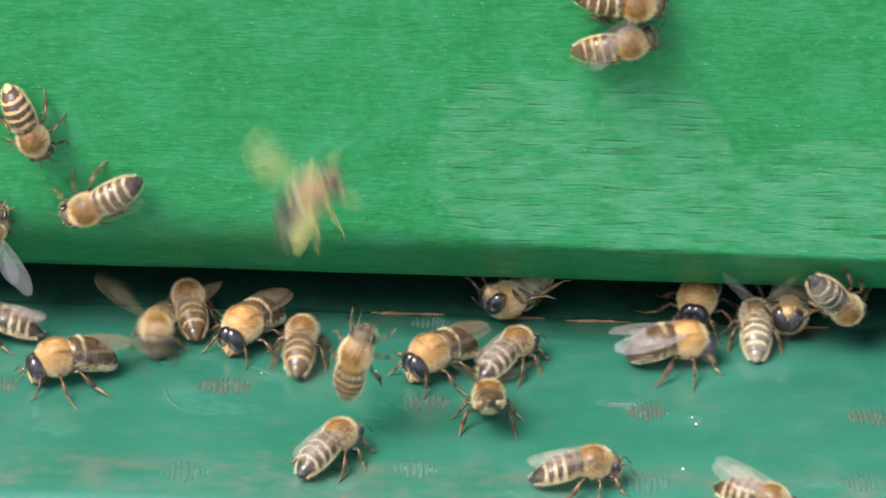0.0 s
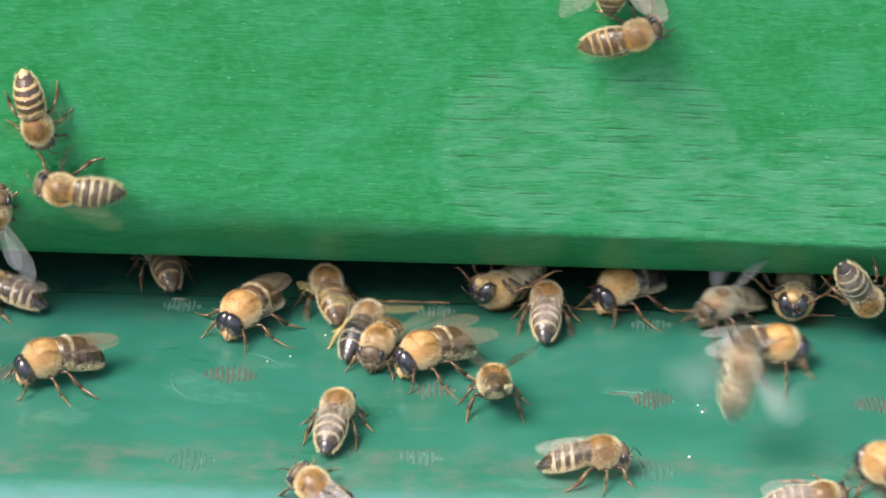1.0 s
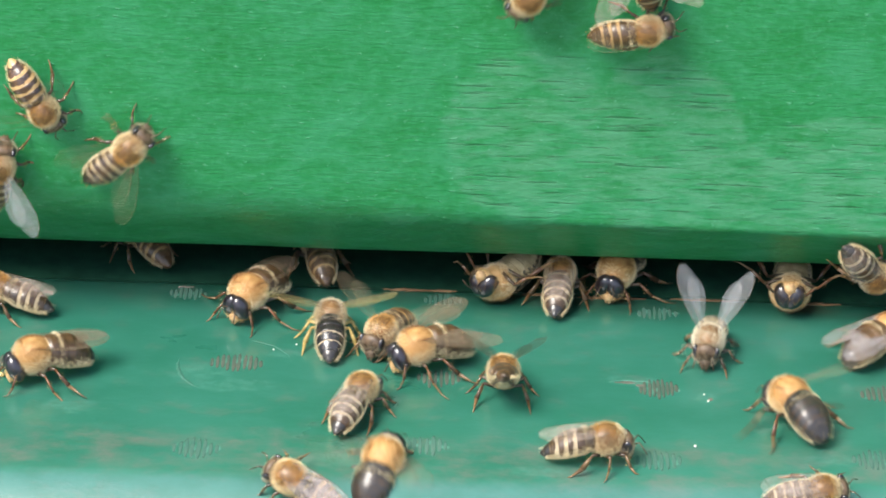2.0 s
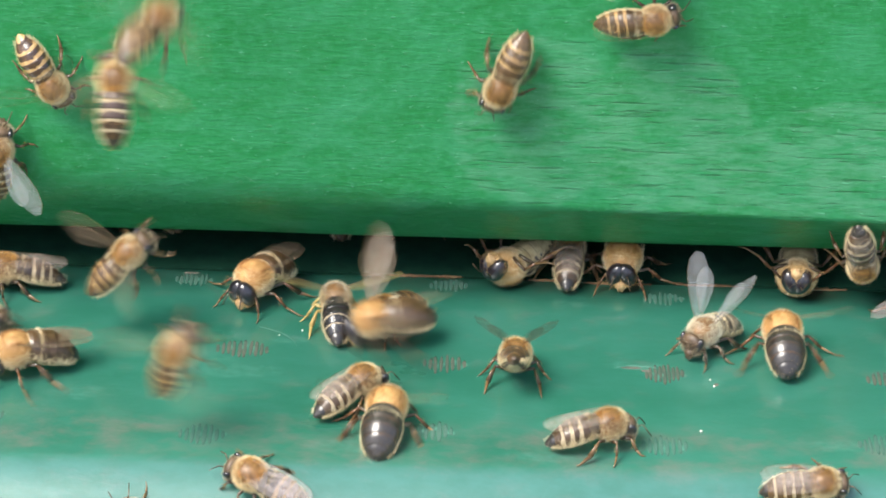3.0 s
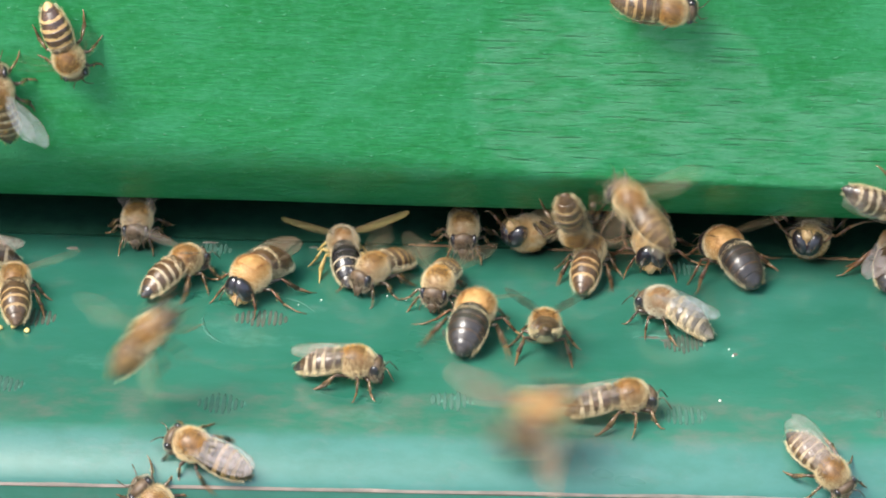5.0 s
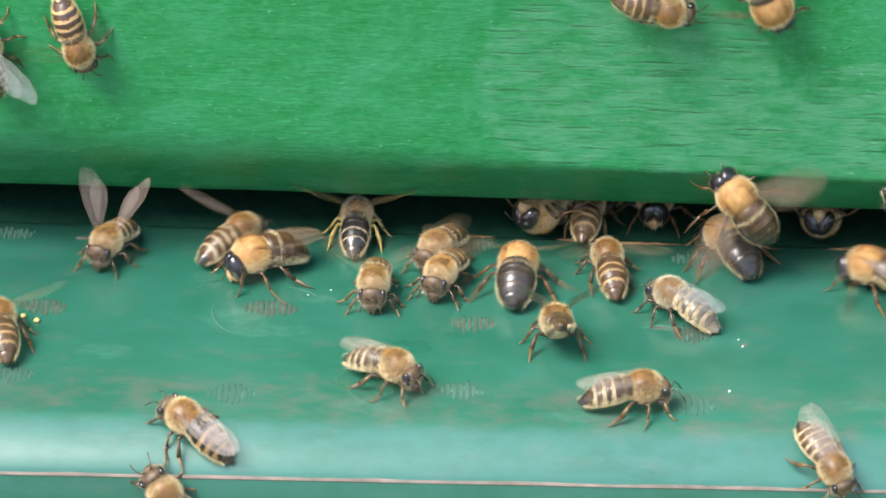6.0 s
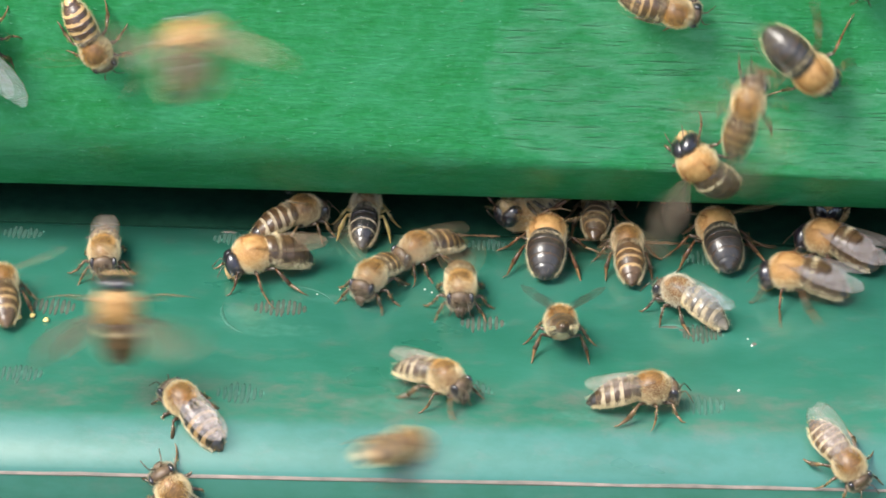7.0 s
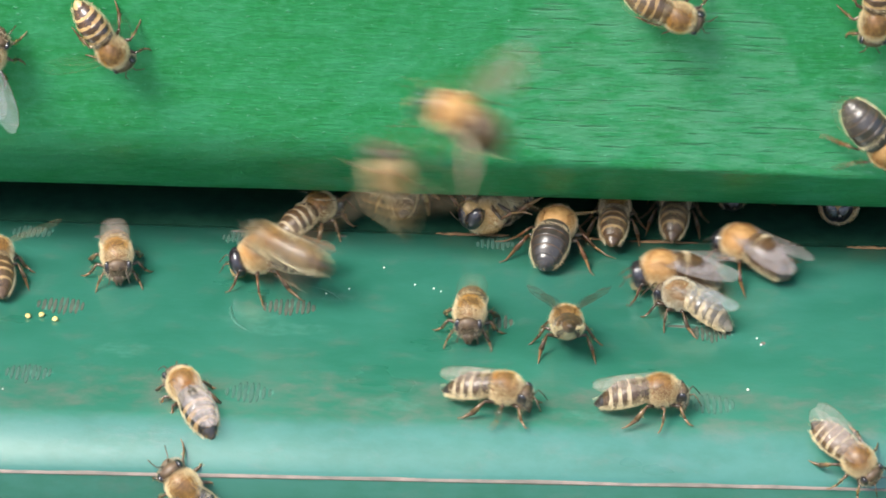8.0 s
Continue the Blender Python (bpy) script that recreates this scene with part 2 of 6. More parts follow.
AMBER = plain("amber_band", (0.32, 0.18, 0.07), (0.58, 0.39, 0.19), 0.45, 1200, 0.25)
TAWNY = plain("tawny_band", (0.22, 0.125, 0.05), (0.46, 0.30, 0.14), 0.5, 1200)
GREY_BAND = plain("grey_hair_band", (0.22, 0.155, 0.09), (0.56, 0.45, 0.30), 0.7, 1100)
ASHEN = plain("ashen_band", (0.07, 0.055, 0.042), (0.24, 0.19, 0.135), 0.34, 1100, 0.3, coat=0.4)
BELLY = plain("pale_belly", (0.34, 0.24, 0.12), (0.64, 0.50, 0.30), 0.5, 1200)
FACE = plain("face_cuticle", (0.040, 0.024, 0.015), (0.15, 0.092, 0.052), 0.5, 1600, 0.3, 0.1)
OCHRE_FACE = plain("ochre_face", (0.28, 0.15, 0.06), (0.60, 0.40, 0.20), 0.6, 1600)
EYE_MAT = plain("compound_eye", (0.006, 0.004, 0.008), (0.020, 0.012, 0.018), 0.28, 3000, 0.15, 0.1, 0.0, 0.8)
LEG = plain("leg_cuticle", (0.026, 0.015, 0.009), (0.15, 0.085, 0.038), 0.36, 600, coat=0.3)
RED_LEG = plain("russet_leg", (0.020, 0.011, 0.008), (0.15, 0.058, 0.021), 0.36, 800, coat=0.3)
FEMUR = plain("dark_femur", (0.018, 0.011, 0.008), (0.085, 0.048, 0.024), 0.36, 700, coat=0.3)
FOOT = plain("amber_foot", (0.05, 0.026, 0.012), (0.24, 0.132, 0.054), 0.4, 700, coat=0.2)
GOLD_LEG = plain("golden_leg", (0.32, 0.21, 0.06), (0.62, 0.46, 0.17), 0.4, 1500)
FILM = wing_film("wing_membrane", (0.52, 0.41, 0.36), 0.14)
SMOKY_FILM = wing_film("smoky_wing_membrane", (0.20, 0.145, 0.10), 0.30)
FAINT_FILM = wing_film("faint_wing_membrane", (0.45, 0.34, 0.22), 0.04)
GOLD_FILM = wing_film("golden_wing_membrane", (0.46, 0.37, 0.15), 0.17)
LAVENDER_FILM = wing_film("mauve_wing_membrane", (0.38, 0.33, 0.33), 0.26)
FROST_FILM = wing_film("frosty_wing_membrane", (0.42, 0.43, 0.45), 0.16)
WHITE_FILM = wing_film("shiny_wing_membrane", (0.58, 0.48, 0.45), 0.19)
FAINT_VEIN = wing_film("faint_wing_vein", (0.30, 0.20, 0.10), 0.22)
VEIN = wing_film("wing_vein", (0.20, 0.13, 0.07), 0.3)


# ---- mesh helpers ----
def mesh_of(name, bm, mats, smooth=True):
    me = bpy.data.meshes.new(name)
    bmesh.ops.recalc_face_normals(bm, faces=bm.faces)
    bm.to_mesh(me)
    bm.free()
    for m in mats:
        me.materials.append(m)
    if smooth:
        me.polygons.foreach_set("use_smooth", [True] * len(me.polygons))
    return me


def part(name, me, parent, m=None, label=""):
    ob = new(name, me)
    ob.parent = parent
    if m is not None:
        ob.matrix_basis = m
    return tagged(ob, label)


def ball(bm, c, r, turn=(0, 0, 0), u=20, v=12, mat=0):
    m = pose(c[0], c[1], c[2], *turn) @ Matrix.Diagonal((*r, 1))
    made = bmesh.ops.create_uvsphere(bm, u_segments=u, v_segments=v, radius=1, matrix=m)
    for f in {f for vert in made["verts"] for f in vert.link_faces}:
        f.material_index = mat


def tube(bm, pts, radii, seg=6, mat=0, flat=1.0):
    """A tapered tube through the points, closed at both ends."""
    rings = []
    pts = [Vector(p) for p in pts]
    for i, p in enumerate(pts):
        d = (pts[min(i + 1, len(pts) - 1)] - pts[max(i - 1, 0)]).normalized()
        a = d.cross(Vector((0.13, 0.31, 0.94))).normalized()
        b = d.cross(a)
        rings.append([bm.verts.new(p + radii[i] * (math.cos(k * math.tau / seg) * a * flat + math.sin(k * math.tau / seg) * b)) for k in range(seg)])
    faces = [bm.faces.new((r[k], r[(k + 1) % seg], s[(k + 1) % seg], s[k])) for r, s in zip(rings, rings[1:]) for k in range(seg)]
    faces += [bm.faces.new(rings[0][::-1]), bm.faces.new(rings[-1])]
    for f in faces:
        f.material_index = mat


def hairs(bm, rng, c, r, count, length, thick, lean=(-0.5, 0, 0.2), keep=None, mat=0):
    """Fine hairs standing on an ellipsoid, each a narrow triangle."""
    for _ in range(count):
        n = Vector((rng.gauss(0, 1), rng.gauss(0, 1), rng.gauss(0, 1))).normalized()
        if keep and not keep(n):
            continue
        p = Vector((c[0] + n.x * r[0], c[1] + n.y * r[1], c[2] + n.z * r[2])) * 1.0
        d = (Vector((n.x / r[0], n.y / r[1], n.z / r[2])).normalized() + Vector(lean) * rng.uniform(0.3, 0.9)
             + Vector((rng.gauss(0, 0.25), rng.gauss(0, 0.25), rng.gauss(0, 0.25)))).normalized()
        side = d.cross(Vector((rng.gauss(0, 1), rng.gauss(0, 1), rng.gauss(0, 1)))).normalized() * thick
        size = length * rng.uniform(0.6, 1.15)
        f = bm.faces.new([bm.verts.new(p - side), bm.verts.new(p + side), bm.verts.new(p + d * size)])
        f.material_index = mat if isinstance(mat, int) else mat(n)


def curve_at(stops, u):
    for (a, x), (b, y) in zip(stops, stops[1:]):
        if u <= b:
            k = (u - a) / (b - a)
            k = k * k * (3 - 2 * k) * 0.5 + k * 0.5
            return x + (y - x) * k
    return stops[-1][1]


# ---- honeybee, built in millimetres: x ahead, z up, the origin on the ground under the thorax ----
SHAPE = {
    "worker": dict(thorax=((0, 0, 3.15), (2.2, 1.85, 1.85)), head=((2.32, 0, 2.4), (0.9, 1.62, 1.48)),
                   eye=((2.32, 1.18, 2.6), (0.68, 0.46, 1.05)), eye_turn=(12, 0, 0), start=-1.0, end=-8.0, axis=((0, 3.2), (0.45, 2.85), (1, 1.9)),
                   width=((0, 1.2), (0.1, 1.52), (0.3, 1.76), (0.5, 1.78), (0.7, 1.48), (0.88, 0.88), (0.97, 0.38), (1, 0.08)), hinge=(0.2, 1.3, 4.65), wing=8.4, wide=0.72),
    "drone": dict(thorax=((0, 0, 3.5), (2.6, 2.38, 2.25)), head=((2.5, 0, 2.3), (0.98, 1.85, 1.6)),
                  eye=((2.62, 0.72, 2.62), (1.12, 1.2, 1.75)), eye_turn=(-24, 0, 0), start=-1.2, end=-8.0, axis=((0, 3.75), (0.5, 3.4), (1, 2.4)),
                  width=((0, 1.7), (0.1, 2.1), (0.3, 2.36), (0.5, 2.34), (0.72, 1.98), (0.88, 1.36), (0.97, 0.72), (1, 0.1)), hinge=(0.2, 1.6, 5.15), wing=10.0, wide=0.82),
}
LEGS = {
    "front": [(1.2, 0.9, 1.7), (2.3, 1.9, 2.1), (2.9, 2.7, 0.8), (3.5, 3.0, 0.12), (4.0, 3.1, 0.05)],
    "middle": [(0.1, 1.1, 1.5), (0.3, 2.7, 2.2), (0.1, 3.6, 0.8), (-0.3, 4.4, 0.12), (-0.6, 4.8, 0.05)],
    "hind": [(-0.9, 1.0, 1.6), (-1.9, 2.5, 2.5), (-3.2, 3.3, 1.0), (-4.5, 3.6, 0.14), (-5.0, 3.7, 0.05)],
}
LOOKS = {  # fur, front band, rear band, legs, membrane, share of the front band, plain plates behind the waist
    "worker": (TAN_FUR, AMBER, CHESTNUT, LEG, FAINT_FILM, 0.38, 0),
    "ginger": (TAN_FUR, TAWNY, BROWN, LEG, FAINT_FILM, 0.34, 2),
    "glossy": (TAN_FUR, TAWNY, DARK, LEG, WHITE_FILM, 0.42, 2),
    "banded": (TAN_FUR, GREY_BAND, UMBER, LEG, FILM, 0.36, 2),
    "grey": (TAN_FUR, GREY_BAND, BROWN, LEG, FILM, 0.32, 1),
    "clear": (TAN_FUR, GREY_BAND, CHESTNUT, LEG, FAINT_FILM, 0.36, 0),
    "frost": (TAN_FUR, GREY_BAND, BROWN, LEG, FROST_FILM, 0.32, 1),
    "drone": (DRONE_FUR, BROWN, SABLE, RED_LEG, FAINT_FILM, 0.15, 6),
    "drone2": (DRONE_FUR, TAWNY, BROWN, RED_LEG, SMOKY_FILM, 0.35, 6),
    "drone3": (DRONE_FUR, TAWNY, BROWN, RED_LEG, LAVENDER_FILM, 0.35, 6),
    "black": (PALE_FUR, GREY_BAND, DARK, GOLD_LEG, GOLD_FILM, 0.16, 3),
    "brown": (TAN_FUR, TAWNY, UMBER, LEG, SMOKY_FILM, 0.24, 0),
    "pale": (PALE_FUR, GREY_BAND, ASHEN, LEG, FROST_FILM, 0.45, 0),
}
CACHE = {}


def scaled(bm):
    bmesh.ops.scale(bm, vec=(MM, MM, MM), verts=bm.verts)
    return bm


def mirrored(bm):
    bmesh.ops.scale(bm, vec=(1, -1, 1), verts=bm.verts)
    return bm


def ring(bm, shape, u0, u1, steps, swell, seg=32, mats=(0, 1), share=0.45, under=None):
    rows = []
    for i in range(steps + 1):
        k = i / steps
        u = u0 + (u1 - u0) * k
        w = curve_at(shape["width"], min(u, 1)) * (1 + swell * k) + 0.015
        x, z = shape["start"] + (shape["end"] - shape["start"]) * u, curve_at(shape["axis"], u)
        rows.append([bm.verts.new((x, w * math.cos(a), z + 0.88 * w * math.sin(a))) for a in (j * math.tau / seg for j in range(seg))])
    inner = [bm.verts.new(Vector((v.co.x + 0.05, v.co.y * 0.9, curve_at(shape["axis"], u1) + (v.co.z - curve_at(shape["axis"], u1)) * 0.9))) for v in rows[-1]]
    rows.append(inner)
    for i, (r, s) in enumerate(zip(rows, rows[1:])):
        for j in range(seg):
            f = bm.faces.new((r[j], r[(j + 1) % seg], s[(j + 1) % seg], s[j]))
            a = (j + 0.5) * math.tau / seg
            edge = share * (0.8 + 0.55 * math.cos(a) ** 2 + 0.14 * math.sin(5 * a + 9 * u0) + 0.3 * noise.noise((4 * math.cos(a), 4 * math.sin(a), 9 * u0)))
            f.material_index = mats[0] if (i + 0.5) / steps < edge else mats[1]
            if under is not None and math.sin(a) < under + 0.08 * math.sin(7 * i / steps + 5 * u0):
                f.material_index = 3


def wing_outline(length, wide, hind):
    lead = [(0, 0), (0.12, 0.05), (0.4, 0.10), (0.7, 0.11), (0.9, 0.05), (1.0, -0.06)]
    trail = [(0.97, -0.17), (0.8, -0.25), (0.55, -0.25), (0.3, -0.17), (0.12, -0.09), (0, -0.03)]
    w = length * wide * (1.2 if not hind else 1.4)
    return [(y * length, x * w) for y, x in lead], [(y * length, x * w) for y, x in reversed(trail)]


def wing_mesh(length, wide, hind, film, side):
    lead, trail = wing_outline(length, wide, hind)
    bm = bmesh.new()
    rng = random.Random(7)
    cross = []
    for (ya, xa), (yb, xb) in zip(lead, trail):
        row = []
        for k in range(5):
            q = k / 4
            row.append(bm.verts.new((xa + (xb - xa) * q, ya + (yb - ya) * q, 0.10 * math.sin(q * 9 + ya) * min(1, ya / 3))))
        cross.append(row)
    for r, s in zip(cross, cross[1:]):
        for k in range(4):
            bm.faces.new((r[k], r[k + 1], s[k + 1], s[k]))
    up = 0.03
    run = [[v.co + Vector((0, 0, up)) for v in (row[c] for row in cross)] for c in range(5)]
    for c in ((0, 1, 3) if film is not FAINT_FILM else (0, 2)):
        pts = run[c] if c == 0 else run[c][:-1]
        tube(bm, pts, [(0.042 if c == 0 else 0.028) - 0.004 * i for i in range(len(pts))], 4, 1)
    for i in (2, 3, 4) if film is not FAINT_FILM else ():
        tube(bm, [run[0][i], run[1][i] + Vector((0, rng.uniform(-0.4, 0.4), 0)), run[3][i]], [0.03, 0.03, 0.022], 4, 1)
    if side < 0:
        mirrored(bm)
    return mesh_of("wing", scaled(bm), [film, VEIN if film is not FAINT_FILM else FAINT_VEIN])


def bee_meshes(kind):
    if kind in CACHE:
        return CACHE[kind]
    rng = random.Random(kind)
    shape = SHAPE["drone" if kind.startswith("drone") else "worker"]
    fur, first, second, leg, film, share, bare = LOOKS[kind]
    drone = kind.startswith("drone")
    made = {}
    c, r = shape["thorax"]
    bm = bmesh.new()
    ball(bm, c, r)
    made["thorax"] = mesh_of("thorax", scaled(bm), [OCHRE_BODY if drone else THORAX])
    bm = bmesh.new()
    shell = (r[0] * 0.97, r[1] * 0.97, r[2] * 0.97)
    if drone:
        hairs(bm, rng, c, shell, 10000, 0.56, 0.015, keep=lambda n: not (n.z > 0.6 and abs(n.x + 0.1) < 0.6 and abs(n.y) < 0.6),
              mat=lambda n: 2 if n.z < 0.22 + rng.gauss(0, 0.14) or n.x > 0.68 + rng.gauss(0, 0.1) or n.x < -0.75 else 1 if n.z < 0.66 + rng.gauss(0, 0.1) or abs(n.x) > 0.6 else 0)
        hairs(bm, rng, c, shell, 5500, 0.34, 0.014, keep=lambda n: n.z > 0.5 and abs(n.x + 0.1) < 0.7 and abs(n.y) < 0.7)
    else:
        hairs(bm, rng, c, shell, 8500, 0.56, 0.016, keep=lambda n: not (n.z > 0.72 and abs(n.y) < 0.55 and abs(n.x) < 0.45 and rng.random() < 0.8),
              mat=lambda n: 1 if n.z < 0.40 + 0.3 * abs(n.y) + rng.gauss(0, 0.15) or n.x > 0.52 + rng.gauss(0, 0.1) or n.x < -0.8 else 0)
    made["fur"] = mesh_of("fur", scaled(bm), [DRONE_BACK if drone else fur, fur if drone or kind == "pale" else CREAM_FUR, CREAM_FUR], False)
    c, r = shape["head"]
    bm = bmesh.new()
    ball(bm, c, r, (0, 12, 0))
    ball(bm, (c[0] + (0.52 if drone else 0.55), 0, c[2] - (1.0 if drone else 1.05)), (0.6, 0.78, 0.8) if drone else (0.5, 0.75, 0.6), (0, 0, 0), 12, 8)
    for s in (1, -1):
        tube(bm, [(c[0] + 0.6, s * 0.35, c[2] - 1.4), (c[0] + 0.75, s * 0.15, c[2] - 1.9)], [0.22, 0.12], 6)
    hairs(bm, rng, c, r, 1700, 0.42, 0.018, (0.1, 0, 0.2), lambda n: n.z < 0.55 or n.x < 0.1, 1)
    made["head"] = mesh_of("head", scaled(bm), [OCHRE_FACE if drone else FACE, fur if drone else FACE_FUR])
    c, r = shape["eye"]
    for s, key in ((1, "eye_left"), (-1, "eye_right")):
        bm = bmesh.new()
        ball(bm, (c[0], s * c[1], c[2]), r, (-s * shape["eye_turn"][0], 10, s * 10), 16, 12)
        made[key] = mesh_of("eye", scaled(bm), [EYE_MAT])
        h = shape["head"][0]
        bm = bmesh.new()
        tube(bm, [(h[0] + 0.8, s * 0.3, h[2] + 0.1), (h[0] + 1.5, s * 0.85, h[2] + 0.75), (h[0] + 2.0, s * 1.1, h[2] + 0.1), (h[0] + 2.5, s * 1.3, h[2] - 0.7)], [0.09, 0.07, 0.075, 0.065], 6)
        made["antenna" + key[3:]] = mesh_of("antenna", scaled(bm), [LEG])
    # abdomen: a pale core and overlapping banded plates
    bm = bmesh.new()
    inner = dict(shape, width=[(u, w * 0.93) for u, w in shape["width"]])
    ring(bm, inner, 0.0, 1.0, 12, 0.0, mats=(0, 0))
    # pale hair along the flanks and round the waist
    wide = max(w for _, w in shape["width"])
    for _ in range(1000 if drone else 1500):
        u, a = rng.uniform(0.05, 0.9), rng.choice((-0.25, math.pi + 0.25)) + rng.gauss(0, 0.2)
        w = curve_at(shape["width"], u)
        p = Vector((shape["start"] + (shape["end"] - shape["start"]) * u, w * math.cos(a), curve_at(shape["axis"], u) + 0.88 * w * math.sin(a)))
        d = Vector((-0.9 + rng.gauss(0, 0.3), math.cos(a) + rng.gauss(0, 0.2), math.sin(a) + rng.gauss(0, 0.2))).normalized()
        side = d.cross(Vector((rng.gauss(0, 1), rng.gauss(0, 1), rng.gauss(0, 1)))).normalized() * 0.016
        f = bm.faces.new([bm.verts.new(p - side), bm.verts.new(p + side), bm.verts.new(p + d * rng.uniform(0.3, 0.6))])
        f.material_index = 1
    hairs(bm, rng, (-shape["thorax"][1][0] - 0.15, 0, curve_at(shape["axis"], 0.18)), (0.5, curve_at(shape["width"], 0.2) * 1.0, curve_at(shape["width"], 0.2) * 0.9), 2600 if drone else 1200, 0.5, 0.018, (-0.9, 0, 0), lambda n: n.z > -0.3, 1)
    made["abdomen"] = mesh_of("abdomen", scaled(bm), [BELLY, CREAM_FUR])
    cuts = [0.03, 0.20, 0.36, 0.52, 0.68, 0.84, 1.0]
    for i, (a, b) in enumerate(zip(cuts, cuts[1:])):
        bm = bmesh.new()
        last = i == 5
        ring(bm, shape, a, b, 10, 0.0 if last else (0.025 if drone else 0.04), mats=(1, 0) if last and kind == "worker" else (1, 1) if last or i < bare and kind != "drone" else (0, 1), share=share, under=None if last else -0.45 if drone else -0.86 if kind == "brown" else -0.4)
        if i < 4 and i >= bare:
            u = a + 0.03
            x, w, z = shape["start"] + (shape["end"] - shape["start"]) * u, curve_at(shape["width"], u), curve_at(shape["axis"], u)
            hairs(bm, rng, (x, 0, z), (0.3, w, w * 0.88), 620, 0.40, 0.012, (-2.4, 0, 0), lambda n: abs(n.x) < 0.5, 2)
        u = (a + b) / 2
        hairs(bm, rng, (shape["start"] + (shape["end"] - shape["start"]) * u, 0, curve_at(shape["axis"], u)),
              ((b - a) * 0.75 * abs(shape["end"] - shape["start"]), curve_at(shape["width"], u), 0.88 * curve_at(shape["width"], u)), 260, 0.26, 0.011, (-1.8, 0, 0), lambda n: abs(n.x) < 0.7 and n.z > -0.3, 2)
        made["plate%d" % i] = mesh_of("tergite", scaled(bm), [first, second if kind in ("worker", "ginger", "brown", "pale") else SABLE if last else second, CREAM_FUR if kind in ("banded", "black") else fur, BELLY])
    for which, pts in LEGS.items():
        for s in (1, -1):
            bm = bmesh.new()
            grow = 1.1 if drone else 0.95
            p = [(x * grow, s * y * grow, z * (grow if z > 0.3 else 1)) for x, y, z in pts]
            if drone and which != "front":
                p = [(x, y * (1 + 0.13 * i), z) for i, (x, y, z) in enumerate(p)]
            broad = 0.46 if which == "hind" else 0.25
            tube(bm, p[:2], [0.3, 0.2], 7, 2)
            tube(bm, p[1:3], [0.16, broad * 0.85], 7, 0, 0.75)
            tube(bm, p[2:], [0.17 if which != "hind" else 0.30, 0.11, 0.05], 7, 3, 0.8)
            mid = (Vector(p[1]) + Vector(p[2])) / 2
            hairs(bm, rng, mid, (0.24, 0.24, 0.6), 60, 0.2, 0.011, (0, 0, -0.4), None, 1)
            made["%s%d" % (which, s)] = mesh_of("leg", scaled(bm), [leg, fur, leg if kind == "black" else FEMUR, leg if kind == "black" else FOOT])
    for s in (1, -1):
        made["fore%d" % s] = wing_mesh(shape["wing"], shape["wide"], False, film, s)
        made["rear%d" % s] = wing_mesh(shape["wing"] * 0.7, shape["wide"], True, film, s)
    CACHE[kind] = made
    return made


WINGS = {"folded": (92, -7, 7), "half": (92, 8, 8), "spread": (45, 30, 6), "cloak": (80, -9, 12), "raised": (52, 52, 6), "delta": (58, 48, 10), "fan": (22, 28, 5)}


def wing_pose(kind, style, s, stroke=0.0):
    shape = SHAPE["drone" if kind.startswith("drone") else "worker"]
    sweep, lift, twist = WINGS[style]
    x, y, z = (v * MM for v in shape["hinge"])
    return pose(x, s * y, z, s * (lift + stroke), twist, s * sweep)


def bee(kind, style, label, size=1.0, raised=0.0):
    made = bee_meshes(kind)
    ob = new("drone_bee" if kind.startswith("drone") else "worker_bee")
    ob.scale = (size, size, size)
    tagged(ob, label, "honeybee", "honeybees at the hive entrance")
    ob["look"], ob["wings"] = kind, style
    head = part("head", made["head"], ob)
    for key in ("left", "right"):
        part("eye", made["eye_" + key], head, label="glossy dark compound eye")
        part("antenna", made["antenna_" + key], head)
    thorax = part("thorax", made["thorax"], ob)
    part("fur", made["fur"], thorax, label="short tan fur")
    waist = Matrix.Translation((-1.6 * MM, 0, 3.1 * MM))
    abdomen = part("abdomen", made["abdomen"], ob, waist @ pose(0, 0, 0, 0, raised, 0) @ waist.inverted())
    for i in range(6):
        part("tergite", made["plate%d" % i], abdomen)
    for which in LEGS:
        for s in (1, -1):
            part("leg", made["%s%d" % (which, s)], ob)
    for s in (1, -1):
        fore = part("wing", made["fore%d" % s], ob, wing_pose(kind, style, s), "clear veined wing")
        part("hind_wing", made["rear%d" % s], fore, pose(-0.75 * MM, s * 0.5 * MM, -0.12 * MM, 0, 0, s * 3))
    return ob


# ---- the hive: front wall, landing board, dark inside ----
def sheet(name, rows, mats, parent=None, pick=None):
    """A skin through rows of points of equal count."""
    bm = bmesh.new()
    vs = [[bm.verts.new([c * MM for c in p]) for p in r] for r in rows]
    for i, (r, s) in enumerate(zip(vs, vs[1:])):
        for k in range(len(r) - 1):
            f = bm.faces.new((r[k], r[k + 1], s[k + 1], s[k]))
            f.material_index = pick(k) if pick else 0
    for r in (vs[0], vs[-1]):
        if len(r) > 3:
            bm.faces.new(r)
    me = mesh_of(name, bm, mats, False)
    ob = new(name, me)
    ob.parent = parent
    return ob


def box(name, lo, hi, mat, label="", category=""):
    bm = bmesh.new()
    bmesh.ops.create_cube(bm, size=1, matrix=Matrix.Translation([(a + b) / 2 * MM for a, b in zip(lo, hi)]) @ Matrix.Diagonal([(b - a) * MM for a, b in zip(lo, hi)] + [1]))
    return tagged(new(name, mesh_of(name, bm, [mat], False)), label, category, kind="structure")


GAP = 6.0


